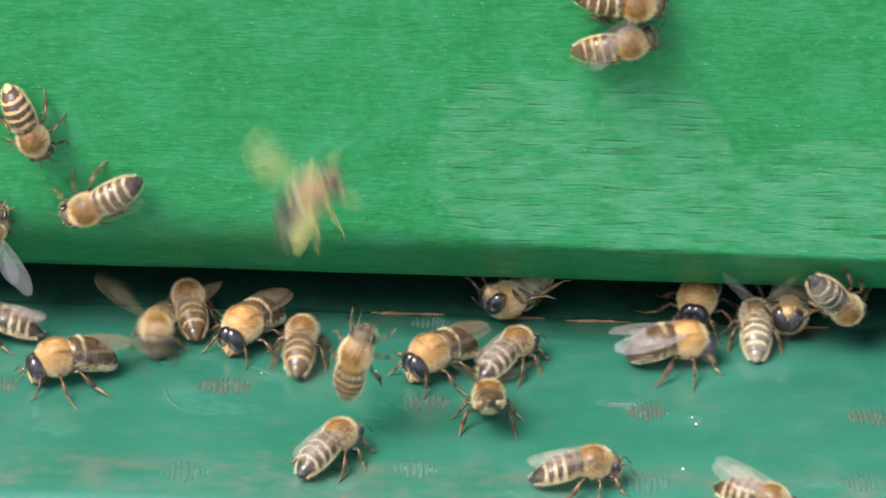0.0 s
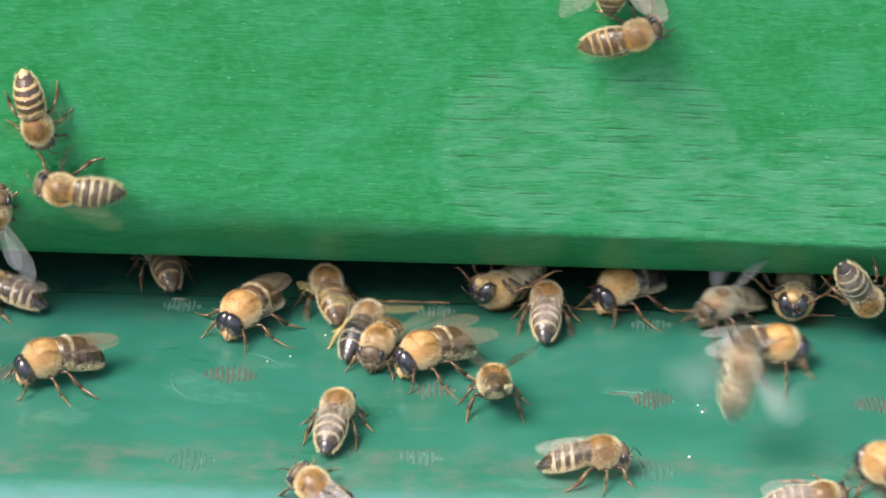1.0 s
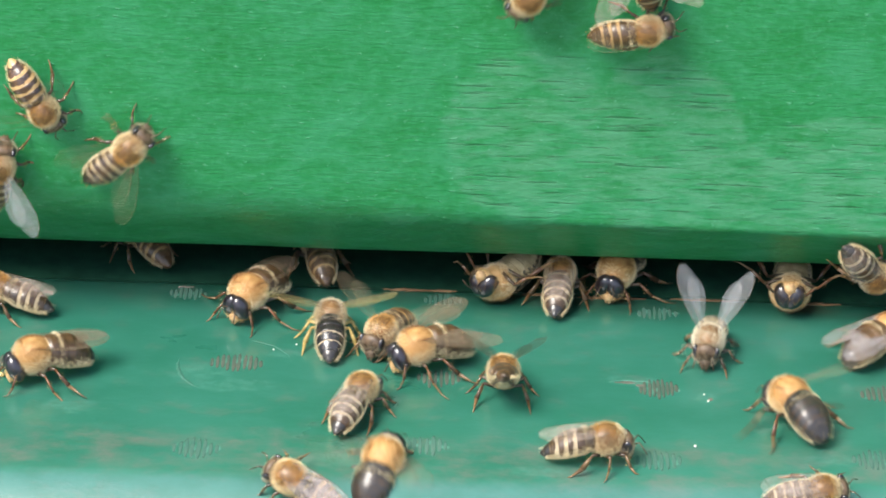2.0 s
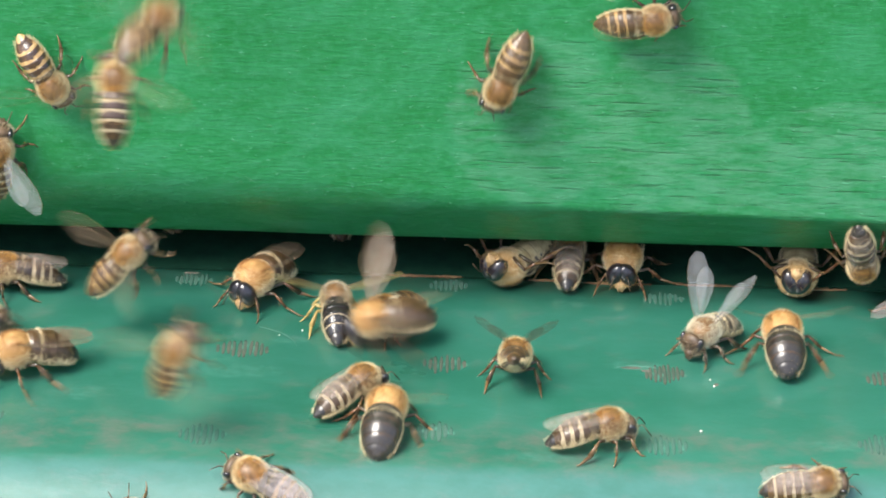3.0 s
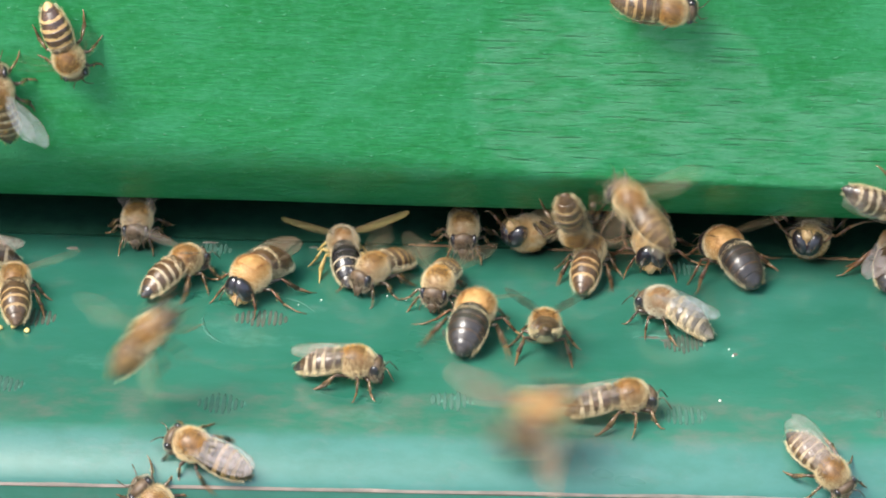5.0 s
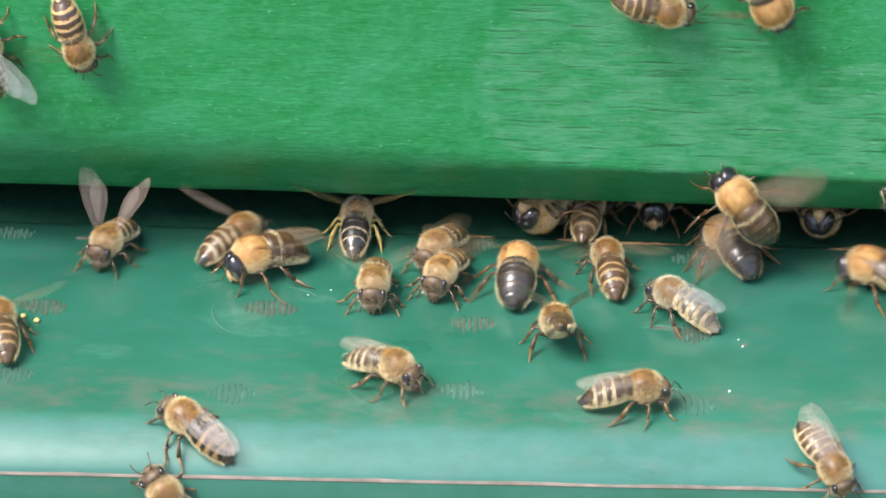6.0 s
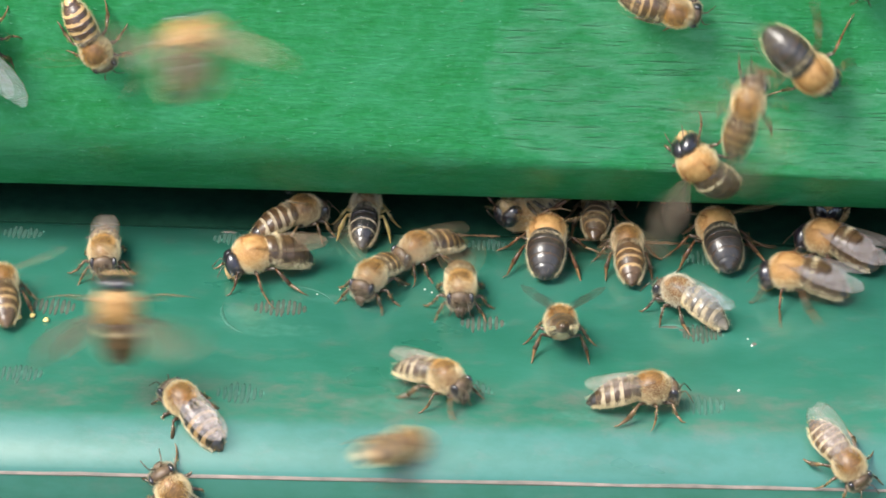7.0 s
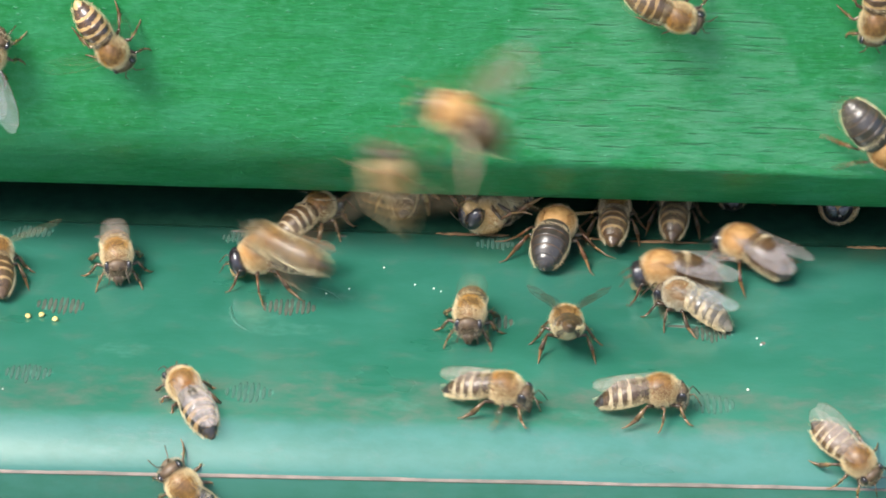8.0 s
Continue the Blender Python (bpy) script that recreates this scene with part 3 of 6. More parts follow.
def front_wall():
    xs = [-260 + 4 * i for i in range(131)]
    rows = []
    for x in xs:
        zc = 15 - 0.0105 * x + 0.25 * noise.noise((x * 0.03, 0, 3))
        lip = GAP + 0.15 * noise.noise((x * 0.05, 2, 1))
        r = 4.6 - 4.0 * min(1, max(0, (x + 30) / 45))  # the edge is worn rounder at one end
        bend = []
        for k in range(9):
            q = k / 8
            a, b, d = (1 - q) ** 2, 2 * q * (1 - q), q * q
            bend.append((d * 0.64 * r, a * (zc + r) + b * zc + d * (zc - 0.77 * r)))
        prof = [(25, 240), (0, 240), (0, zc + 8), *bend, (6.4, lip + 1.2), (7.0, lip + 0.4), (7.8, lip), (9, lip - 0.1), (25, lip - 0.1), (25, 240)]
        rows.append([(x, y, z) for y, z in prof])
    ob = sheet("wall_front", rows, [WALL])
    ob.data.polygons.foreach_set("use_smooth", [True] * len(ob.data.polygons))
    ob.data.set_sharp_from_angle(angle=radians(35))
    return tagged(ob, "green painted wooden hive front with brush marks and chalky patches", "hive wall", kind="structure")


def board_front(x):
    return -34.9 + 0.018 * x


def board_back(x):
    return 7.9 - 0.004 * x


def landing_board():
    rows, edge = [], []
    for i in range(131):
        x = -260 + 4 * i
        f, b = board_front(x), board_back(x)
        prof = [(b, -12), (b, -0.35), (b - 0.35, 0), (b - 8, 0), (f + 4, 0), (f + 0.7, -0.01), (f + 0.1, -0.1), (f - 0.5, -0.34), (f - 1.3, -0.74), (f - 2.2, -1.24), (f - 3.1, -1.8), (f - 4.0, -2.44), (f - 4.8, -3.12), (f - 5.4, -3.72), (f - 5.8, -4.2), (f - 6.06, -4.75), (f - 6.06, -12), (b, -12)]
        rows.append([(x, y, z) for y, z in prof])
        w = 0.16 * noise.noise((x * 0.11, 0, 0)) + 0.14 * noise.noise((x * 0.4, 5, 0))
        edge.append([(x, f - 5.7, -4.25 + w), (x, f - 5.98, -4.27 + w), (x, f - 6.13, -4.5 + 0.5 * w), (x, f - 6.0, -4.72 - w), (x, f - 5.7, -4.25 + w)])
    ob = sheet("landing_board", rows, [BOARD])
    ob.data.polygons.foreach_set("use_smooth", [True] * len(ob.data.polygons))
    ob.data.set_sharp_from_angle(angle=radians(50))
    tagged(ob, "green painted wooden landing board with worn marks and a rounded front edge", "landing board", kind="structure")
    tagged(sheet("worn_edge", edge, [BARE_WOOD], ob), "strip of bare worn wood")
    return ob


front_wall()
board = landing_board()
box("front_panel", (-260, -40, -60), (260, 9, -12.2), BOARD, "green painted panel under the landing board", "hive panel")
box("hive_floor", (-260, 9.3, -12), (260, 400, -0.6), SHADED_FLOOR, "green hive floor, coloured dark for the shade inside the entrance", "floor")
box("wall_back", (-260, 400, -12), (260, 420, 240), INNER_WOOD, "wooden back wall inside the hive, coloured near black for shade", "wall")
box("wall_left", (-285, 0, -60), (-260.2, 420, 240), WALL, "green painted hive side wall", "wall")
box("wall_right", (260.2, 0, -60), (285, 420, 240), WALL, "green painted hive side wall", "wall")
box("hive_lid", (-290, -6, 240.2), (290, 425, 262), WALL, "green painted flat hive lid", "lid")
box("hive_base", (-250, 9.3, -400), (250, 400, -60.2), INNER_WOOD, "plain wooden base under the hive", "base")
bm = bmesh.new()
bmesh.ops.create_grid(bm, x_segments=40, y_segments=40, size=400)
ground = tagged(new("ground", mesh_of("ground", bm, [SOIL], False)), "grassy soil around the hive", "ground", kind="structure")
ground.location.z = -0.4

# ---- worn marks on the landing board: round stamps of short slots, scuffed rings, splinters, crumbs ----
def slot_mark(x, y, wide, deep, count, seed):
    """A round stamp of parallel slots worn into the paint, half of them rubbed away."""
    rng = random.Random(seed)
    bm = bmesh.new()

    def stroke(cx, cy, half, w, high, mat):
        m = Matrix.Translation((cx * MM, cy * MM, 0.0)) @ Matrix.Rotation(rng.uniform(-0.02, 0.02), 4, "Z")
        made = bmesh.ops.create_uvsphere(bm, u_segments=10, v_segments=6, radius=1, matrix=m @ Matrix.Diagonal((w * MM, half * MM, high * MM, 1)))
        for f in {f for v in made["verts"] for f in v.link_faces}:
            f.material_index = mat

    for i in range(count):
        k = (i + 0.5) / count * 2 - 1
        half = deep / 2 * math.sqrt(max(0.12, 1 - k * k)) * rng.uniform(0.75, 1.05)
        cx = x + k * wide / 2 + rng.uniform(-0.06, 0.06)
        stroke(cx, y + rng.uniform(-0.25, 0.25), half, 0.27 * rng.uniform(0.75, 1.15), 0.014, 0)
        # short pale stroke: the highlight on the slot's rim, painted as colour
        if rng.random() < 0.45:
            stroke(cx + 0.36, y + rng.uniform(-0.8, 0.8), half * rng.uniform(0.2, 0.5), 0.16, 0.018, 1)
    part("slot_mark", mesh_of("slot_mark", bm, [FAINT_GROOVE if y < -25 or y > 0 else GROOVE, SCUFF_GLINT]), board, label="worn stamp of parallel slots")


def scuff_ring(x, y, rx, ry, start, end, seed, thick=0.16):
    rng = random.Random(seed)
    bm = bmesh.new()
    n = 26
    pts, rad = [], []
    for i in range(n + 1):
        a = radians(start + (end - start) * i / n)
        pts.append(((x + rx * math.cos(a) + rng.uniform(-0.1, 0.1)) * MM, (y + ry * math.sin(a) + rng.uniform(-0.1, 0.1)) * MM, 0.0))
        rad.append((0.03 + thick * abs(math.sin(i / n * math.pi)) * rng.uniform(0.3, 1)) * MM)
    tube(bm, pts, rad, 6, 0)
    for v in bm.verts:
        v.co.z *= 0.3
    part("scuff", mesh_of("scuff", bm, [SCUFF_GLINT]), board, label="pale curved scuff in the paint")


def paint_chip(x, y, rx, ry, seed):
    """A shallow flake where the paint has gone and pinkish wood shows."""
    rng = random.Random(seed)
    bm = bmesh.new()
    n = 14
    edge = [(x + rx * math.cos(k * math.tau / n) * rng.uniform(0.6, 1.1), y + ry * math.sin(k * math.tau / n) * rng.uniform(0.6, 1.1)) for k in range(n)]
    low = [bm.verts.new((px * MM, py * MM, -0.01 * MM)) for px, py in edge]
    top = [bm.verts.new(((x + (px - x) * 0.85) * MM, (y + (py - y) * 0.85) * MM, 0.035 * MM)) for px, py in edge]
    for k in range(n):
        bm.faces.new((low[k], low[(k + 1) % n], top[(k + 1) % n], top[k]))
    bm.faces.new(top)
    part("paint_chip", mesh_of("paint_chip", bm, [CHIP], False), board, label="bare pinkish wood where paint is chipped")


def board_splinter(x0, x1, y, seed):
    rng = random.Random(seed)
    bm = bmesh.new()
    n = 12
    pts = [((x0 + (x1 - x0) * i / n) * MM, (y + 0.25 * noise.noise((i * 0.7, seed, 0))) * MM, (0.12 + 0.12 * rng.random()) * MM) for i in range(n + 1)]
    tube(bm, pts, [(0.10 + 0.22 * math.sin(max(0.05, min(1, i / n * 1.1)) * math.pi * 0.95) * rng.uniform(0.6, 1.2)) * MM for i in range(n + 1)], 6, 0)
    for v in bm.verts:
        v.co.z *= 0.45
    tagged(new("splinter", mesh_of("splinter", bm, [SPLINTER], False)), "tan wood splinter lifted along the seam of the board", "splinter", "splinters along the seam")


def grain_of(name, x, y, r, mat, label, seed):
    rng = random.Random(seed)
    bm = bmesh.new()
    bmesh.ops.create_icosphere(bm, subdivisions=2, radius=r * MM)
    for v in bm.verts:
        v.co *= 1 + 0.25 * noise.noise(v.co * 3000 + Vector((seed, 0, 0)))
        v.co.z *= 0.75
    ob = new(name, mesh_of(name, bm, [mat]))
    ob.location = (x * MM, y * MM, r * 0.68 * MM)
    tagged(ob, label, "crumb", "crumbs on the landing board")


for i, (x, y, wide, count) in enumerate(((-26.6, -11.0, 6.8, 8), (-1.5, -13.2, 5.6, 6), (25.6, -14.0, 5.0, 7), (53.5, -13.8, 6.2, 7), (-30.0, -30.3, 5.7, 6),
                                         (-2.6, -28.2, 5.2, 5), (25.0, -30.0, 5.8, 6), (-34.0, 5.4, 5.0, 6), (-1.3, 5.8, 5.2, 6), (26.2, 4.1, 5.2, 6),
                                         (-61.0, 5.3, 5.2, 6), (-54.9, -12.2, 6.2, 7), (-56.7, -27.6, 5.8, 7), (51.0, -28.4, 6.0, 7))):
    slot_mark(x, y, wide, 4.6 if y < 0 else 3.6, count + 2, i)
for i, (x, y, rx, ry, a, b, thick) in enumerate(((-26.8, -11.6, 7.0, 6.6, 170, 235, 0.34), (-26.8, -10.8, 7.0, 5.2, 5, 75, 0.12), 
                                                  (22.2, -12.9, 2.6, 0.6, 0, 200, 0.26))):
    scuff_ring(x, y, rx, ry, a, b, i, thick)
for i, (x0, x1, y) in enumerate(((-9.0, -2.8, 7.75), (-3.0, 0.4, 7.8), (9.0, 13.4, 7.6), (44.0, 50.0, 7.4), (16.0, 24.8, 7.3), (28.0, 36.0, 7.5))):
    board_splinter(x0, x1, y, i)
for i, (x, y, rx, ry) in enumerate(((21.6, -12.8, 1.5, 0.35), (23.4, -13.4, 0.7, 0.3), (31.9, -16.1, 0.4, 0.5), (-52.0, 4.6, 1.0, 0.4), (-34.5, 7.0, 1.2, 0.3), (-21.0, 6.6, 0.8, 0.3))):
    paint_chip(x, y, rx, ry, i + 40)
for i, (x, y) in enumerate(((-58.5, -15.3), (-56.9, -14.9), (-55.1, -15.8))):
    grain_of("pollen_grain", x, y, 0.38, POLLEN, "small yellow pollen crumb on the green board", i)
for i, (x, y, r) in enumerate(((29.5, -26.7, 0.26), (-15.3, -1.1, 0.18), (-11.2, -5.0, 0.18), (-8.8, -5.8, 0.2), (-7.9, -6.4, 0.16), (31.2, -15.1, 0.16), (31.6, -16.6, 0.2), (-22.2, -7.7, 0.14), (-19.4, -6.4, 0.17), (-59.2, -31.4, 0.16))):
    grain_of("crumb", x, y, r * 0.75, CHALK, "tiny whitish crumb on the green board", i + 10)


# ---- the bees ----
BEES = [  # key, look, wings, size, degrees by which the abdomen is raised, label
    ("a", "worker", "spread", 0.95, 0, "amber-striped worker honeybee clinging to the green hive wall"),
    ("b", "clear", "half", 1, 0, "worker honeybee with clear grey wings clinging to the hive wall"),
    ("c", "frost", "spread", 1, 0, "worker honeybee with clear grey wings clinging to the hive wall"),
    ("d", "ginger", "folded", 0.93, 0, "tan and brown worker honeybee clinging to the green hive wall"),
    ("e", "grey", "spread", 1, 0, "worker honeybee with clear grey wings clinging to the hive wall"),
    ("f", "ginger", "folded", 1, 0, "tan and brown worker honeybee clinging to the green hive wall"),
    ("g", "banded", "folded", 1, 0, "worker honeybee with white-banded abdomen clinging to the hive wall"),
    ("h1", "drone", "folded", 1, 0, "big-eyed drone honeybee hanging upside down under the hive wall"),
    ("i2", "banded", "folded", 1, -7, "golden worker honeybee with white-banded abdomen on the landing board"),
    ("h3", "drone", "folded", 1, -9, "stout big-eyed drone honeybee with dark abdomen on the landing board"),
    ("h4", "drone", "folded", 1, 0, "big-eyed drone honeybee hanging upside down under the hive wall"),
    ("p", "pale", "raised", 1, -12, "pale grey-haired worker honeybee grooming on the landing board"),
    ("q", "drone3", "cloak", 1, -9, "stout ochre drone honeybee with smoky wings on the landing board"),
    ("r", "drone", "spread", 1, -9, "stout big-eyed drone honeybee with dark abdomen on the landing board"),
    ("j1", "drone3", "cloak", 1, -9, "stout ochre drone honeybee with smoky wings on the landing board"),
    ("j2", "drone3", "cloak", 1, -9, "stout ochre drone honeybee with smoky wings on the landing board"),
    ("l", "drone2", "folded", 1, -9, "stout ochre drone honeybee with smoky wings on the landing board"),
    ("m", "banded", "folded", 1, -7, "golden worker honeybee with white-banded abdomen on the landing board"),
    ("m2", "grey", "spread", 1, -7, "worker honeybee with grey wings raised on the landing board"),
    ("m3", "ginger", "fan", 1, -7, "amber-striped worker honeybee flying in and settling on the landing board"),
    ("n", "ginger", "folded", 1, -7, "tan and brown worker honeybee on the green landing board"),
    ("o", "ginger", "folded", 1, -7, "tan and brown worker honeybee on the green landing board"),
    ("t1", "drone2", "folded", 1, -9, "stout ochre drone honeybee with smoky wings on the landing board"),
    ("u", "drone2", "folded", 1, -9, "stout ochre drone honeybee with smoky wings on the landing board"),
    ("v", "ginger", "folded", 1, -7, "tan and brown worker honeybee on the green landing board"),
    ("v2", "worker", "fan", 1, -7, "amber-striped worker honeybee walking on the green landing board"),
    ("w1", "brown", "delta", 1, 46, "tan and brown worker honeybee on the green landing board"),
    ("y", "banded", "folded", 1, -7, "golden worker honeybee with white-banded abdomen on the landing board"),
    ("z", "banded", "folded", 1, -7, "golden worker honeybee with white-banded abdomen on the landing board"),
    ("aa", "drone", "spread", 1, -9, "stout big-eyed drone honeybee with dark abdomen on the landing board"),
    ("bb", "glossy", "folded", 1, -7, "tawny worker honeybee with shiny folded wings on the board edge"),
    ("cc", "glossy", "folded", 1, -7, "tawny worker honeybee with shiny folded wings on the board edge"),
    ("dd", "grey", "half", 0.94, -7, "worker honeybee with grey wings raised on the landing board"),
    ("ee", "grey", "raised", 1, -7, "worker honeybee with grey wings raised on the landing board"),
    ("ff", "ginger", "folded", 1, -7, "tan and brown worker honeybee on the green landing board"),
    ("gg", "ginger", "folded", 1, -7, "tan and brown worker honeybee on the green landing board"),
    ("hh", "ginger", "folded", 1, -7, "tan and brown worker honeybee on the green landing board"),
    ("ii", "drone2", "fan", 1, 0, "stout ochre drone honeybee with brown abdomen on the hive wall"),
    ("kk", "drone", "folded", 1, 0, "stout big-eyed drone honeybee with dark abdomen on the hive wall"),
    ("ll", "worker", "folded", 1, 0, "amber-striped worker honeybee clinging to the green hive wall"),
    ("s", "black", "fan", 1, -9, "black-bodied honeybee with golden wings landing at the entrance"),
    ("ww", "ginger", "fan", 1, 8, "tan and brown worker honeybee flying before the hive entrance"),
    ("vv", "ginger", "fan", 1, 8, "tan and brown worker honeybee flying before the hive entrance"),
    ("yy", "ginger", "fan", 1, 8, "tan and brown worker honeybee flying before the hive entrance"),
    ("zz", "worker", "fan", 1, 8, "amber-striped worker honeybee flying before the hive entrance"),
    ("ac", "ginger", "fan", 1, 8, "tan and brown worker honeybee flying before the hive entrance"),
    ("ad", "ginger", "fan", 1, 8, "tan and brown worker honeybee flying before the hive entrance"),
    ("ae", "ginger", "fan", 1, 8, "tan and brown worker honeybee flying before the hive entrance"),
    ("af", "ginger", "fan", 1, 8, "tan and brown worker honeybee flying before the hive entrance"),
    ("ag", "drone2", "fan", 1, 8, "stout ochre drone honeybee with brown abdomen flying before the hive"),
    ("ah", "pale", "fan", 1, 8, "pale grey-haired worker honeybee flying before the hive"),
    ("ai", "ginger", "fan", 1, 8, "tan and brown worker honeybee flying before the hive entrance"),
    ("mm", "drone2", "fan", 1, 8, "stout ochre drone honeybee with brown abdomen flying before the hive"),
    ("nn", "drone2", "fan", 1, 8, "stout ochre drone honeybee with brown abdomen flying before the hive"),
    ("pp", "worker", "fan", 1, 8, "amber-striped worker honeybee flying before the hive entrance"),
    ("qq", "ginger", "fan", 1, 8, "tan and brown worker honeybee flying before the hive entrance"),
    ("rr", "worker", "fan", 1, 8, "amber-striped worker honeybee flying before the hive entrance"),
    ("ss", "ginger", "fan", 1, 8, "tan and brown worker honeybee flying before the hive entrance"),
    ("tt", "worker", "fan", 1, 8, "amber-striped worker honeybee flying before the hive entrance"),
]
bees = {key: bee(kind, style, label, size, raised) for key, kind, style, size, raised, label in BEES}


def at(x, y, z, rx, ry, rz):
    return pose(x * MM, y * MM, z * MM, rx, ry, rz)


def flap(ob, start, end):
    """Wing strokes of a bee on the wing."""
    kind, style = ob["look"], ob["wings"]
    for wing in [c for c in ob.children if c.name.startswith("wing")]:
        s = 1 if wing.matrix_basis.translation.y > 0 else -1
        rows = [(0.0, wing_pose(kind, style, s))]
        first, last = round(start * FPS), round(end * FPS)
        for i in range(max(first, 1), min(last, 239) + 1):
            rows.append((i / FPS, wing_pose(kind, "fan", s, (-8, 30, -46)[(i + 0) % 3])))
        rows.append((8.0, wing_pose(kind, style, s)))
        walk(wing, rows)


def fold(ob, start, end, style):
    """Wings laid from one rest into another."""
    kind = ob["look"]
    for wing in [c for c in ob.children if c.name.startswith("wing")]:
        s = 1 if wing.matrix_basis.translation.y > 0 else -1
        first, last = wing_pose(kind, ob["wings"], s), wing_pose(kind, style, s)
        walk(wing, [(0.0, first), (start, first), (end, last), (8.0, last)])


def stride(ob, start, end):
    """Steps of a walking bee: each leg swings about its hip, in two sets of three."""
    legs = [c for c in ob.children if c.name.startswith("leg")]
    for i, leg in enumerate(legs):
        x, y, z = list(LEGS.values())[i // 2][0]
        s = 1 if i % 2 == 0 else -1
        hip = Matrix.Translation((x * MM, s * y * MM, z * MM))
        phase = 1 if (i // 2 + i) % 2 == 0 else -1
        rows = [(0.0, Matrix())]
        for k in range(round(start * 10) + 1, round(end * 10)):
            turn = (0, 15, 0, -15)[k % 4] * phase
            rows.append((k / 10, hip @ pose(0, 0, 0, s * (4 if turn else 0) * phase, 0, turn) @ hip.inverted()))
        rows.append((8.0, Matrix()))
        walk(leg, rows)


def motions():
    walk(bees["a"], [(0, at(-50.2, 0.0, 29.5, 90, 65, 0)), (0.5, at(-50.7, 0.0, 29.6, 90, 74, 0)), (1, at(-50.4, 0.0, 29.5, 90, 77, 0)), 
        (1.2, at(-50.4, 0.0, 29.5, 90, 76, 0)), (2.3, at(-50.4, 0.0, 30.6, 90, 54, 0)), (2.5, at(-50.3, 0.0, 31.0, 90, 56, 0)), 
        (3, at(-49.9, 0.0, 31.6, 90, 57, 0)), (3.5, at(-49.9, 0.0, 31.5, 90, 61, 0)), (4, at(-50.1, 0.0, 31.2, 90, 68, 0)), 
        (4.5, at(-50.2, 0.0, 31.1, 90, 69, 0)), (5, at(-50.3, 0.0, 31.2, 90, 70, 0)), (5.2, at(-50.3, 0.0, 31.4, 90, 72, 0)), 
        (6.3, at(-50.2, 0.0, 30.9, 90, 72, 0)), (6.5, at(-49.8, 0.0, 30.9, 90, 67, 0)), (7, at(-49.3, 0.0, 30.9, 90, 63, 0)), 
        (7.5, at(-48.9, 0.0, 31.0, 90, 56, 0)), (8, at(-48.4, 0.0, 30.8, 90, 54, 0))])
    walk(bees["b"], [(0, at(-44.1, 0.0, 20.1, -90, 28, 180)), (0.5, at(-46.7, 0.0, 18.7, -90, 41, 180)), (1, at(-47.8, 0.0, 21.2, -90, -7, 180)), 
        (1.2, at(-47.1, 0.0, 20.5, -90, -45, 180)), (2.3, at(-38.8, 0.0, 26.6, 90, -34, 0)), (2.5, at(-37.4, 0.0, 27.4, 90, -37, 0)), 
        (2.7, at(-33.0, -15.1, 35.7, 9, -22, 73)), (3, at(-39.7, -21.6, 42.1, -0, -56, 90)), (3.2, at(-46.4, -22.0, 42.1, -6, -25, 100)), 
        (3.5, at(-47.1, -17.4, 41.7, 23, -14, 47)), (3.7, at(-63.5, -22.7, 46.9, 21, -1, 55)), (8, at(-118.8, -22.7, 41.2, 22, -2, 52))])
    walk(bees["c"], [(0, at(-56.2, 2.4, 17.0, 150, -64, -58)), (1.2, at(-56.5, 1.9, 17.9, 146, -66, -53)), (2.3, at(-56.2, 0.0, 23.2, 90, -79, 0)), 
        (3, at(-57.0, 0.0, 22.7, 90, -84, 0)), (4, at(-58.4, 0.5, 20.8, -159, -83, -112)), (4.5, at(-58.7, 0.0, 23.6, -90, -85, 180)), 
        (5, at(-59.2, 0.0, 26.6, -90, -83, 180)), (6.5, at(-62.7, 0.0, 31.9, -90, -86, 180)), (8, at(-63.5, 0.0, 29.6, 90, -64, 0))])
    walk(bees["d"], [(0, at(21.7, 0.0, 44.8, 90, -16, 0)), (0.5, at(21.1, 0.0, 43.7, 90, -13, 0)), (1, at(21.8, 0.0, 44.4, 90, -20, 0)), 
        (1.2, at(21.7, 0.0, 44.4, 90, -19, 0)), (2.3, at(22.5, 0.0, 43.2, 90, -11, 0)), (2.5, at(22.5, 0.0, 43.2, 90, -11, 0)), 
        (3, at(22.5, 0.0, 42.9, 90, -11, 0)), (3.5, at(22.6, 0.0, 43.0, 90, -7, 0)), (4, at(22.5, 0.0, 42.2, 90, -4, 0)), 
        (4.5, at(23.1, 0.0, 41.6, 90, -4, 0)), (5, at(22.4, 0.0, 40.1, 90, 4, 0)), (6.3, at(21.0, 0.0, 38.5, 90, 9, 0)), 
        (6.5, at(21.2, 0.0, 38.9, 90, 5, 0)), (7, at(20.8, 0.0, 38.4, 90, 12, 0)), (7.5, at(20.5, 0.0, 38.4, 90, 13, 0)), 
        (8, at(20.1, 0.0, 37.6, 90, 20, 0))])
    walk(bees["e"], [(0, at(22.2, 0.0, 50.1, 90, 3, 0)), (0.5, at(22.2, 0.0, 52.5, 90, -16, 0)), (1, at(18.5, 0.0, 54.2, 90, -89, 0)), 
        (2.3, at(21.1, 0.0, 53.0, -90, -74, 180)), (2.5, at(21.0, 0.0, 53.6, -90, -73, 180)), (8, at(20.9, 0.0, 58.3, -90, -73, 180))])
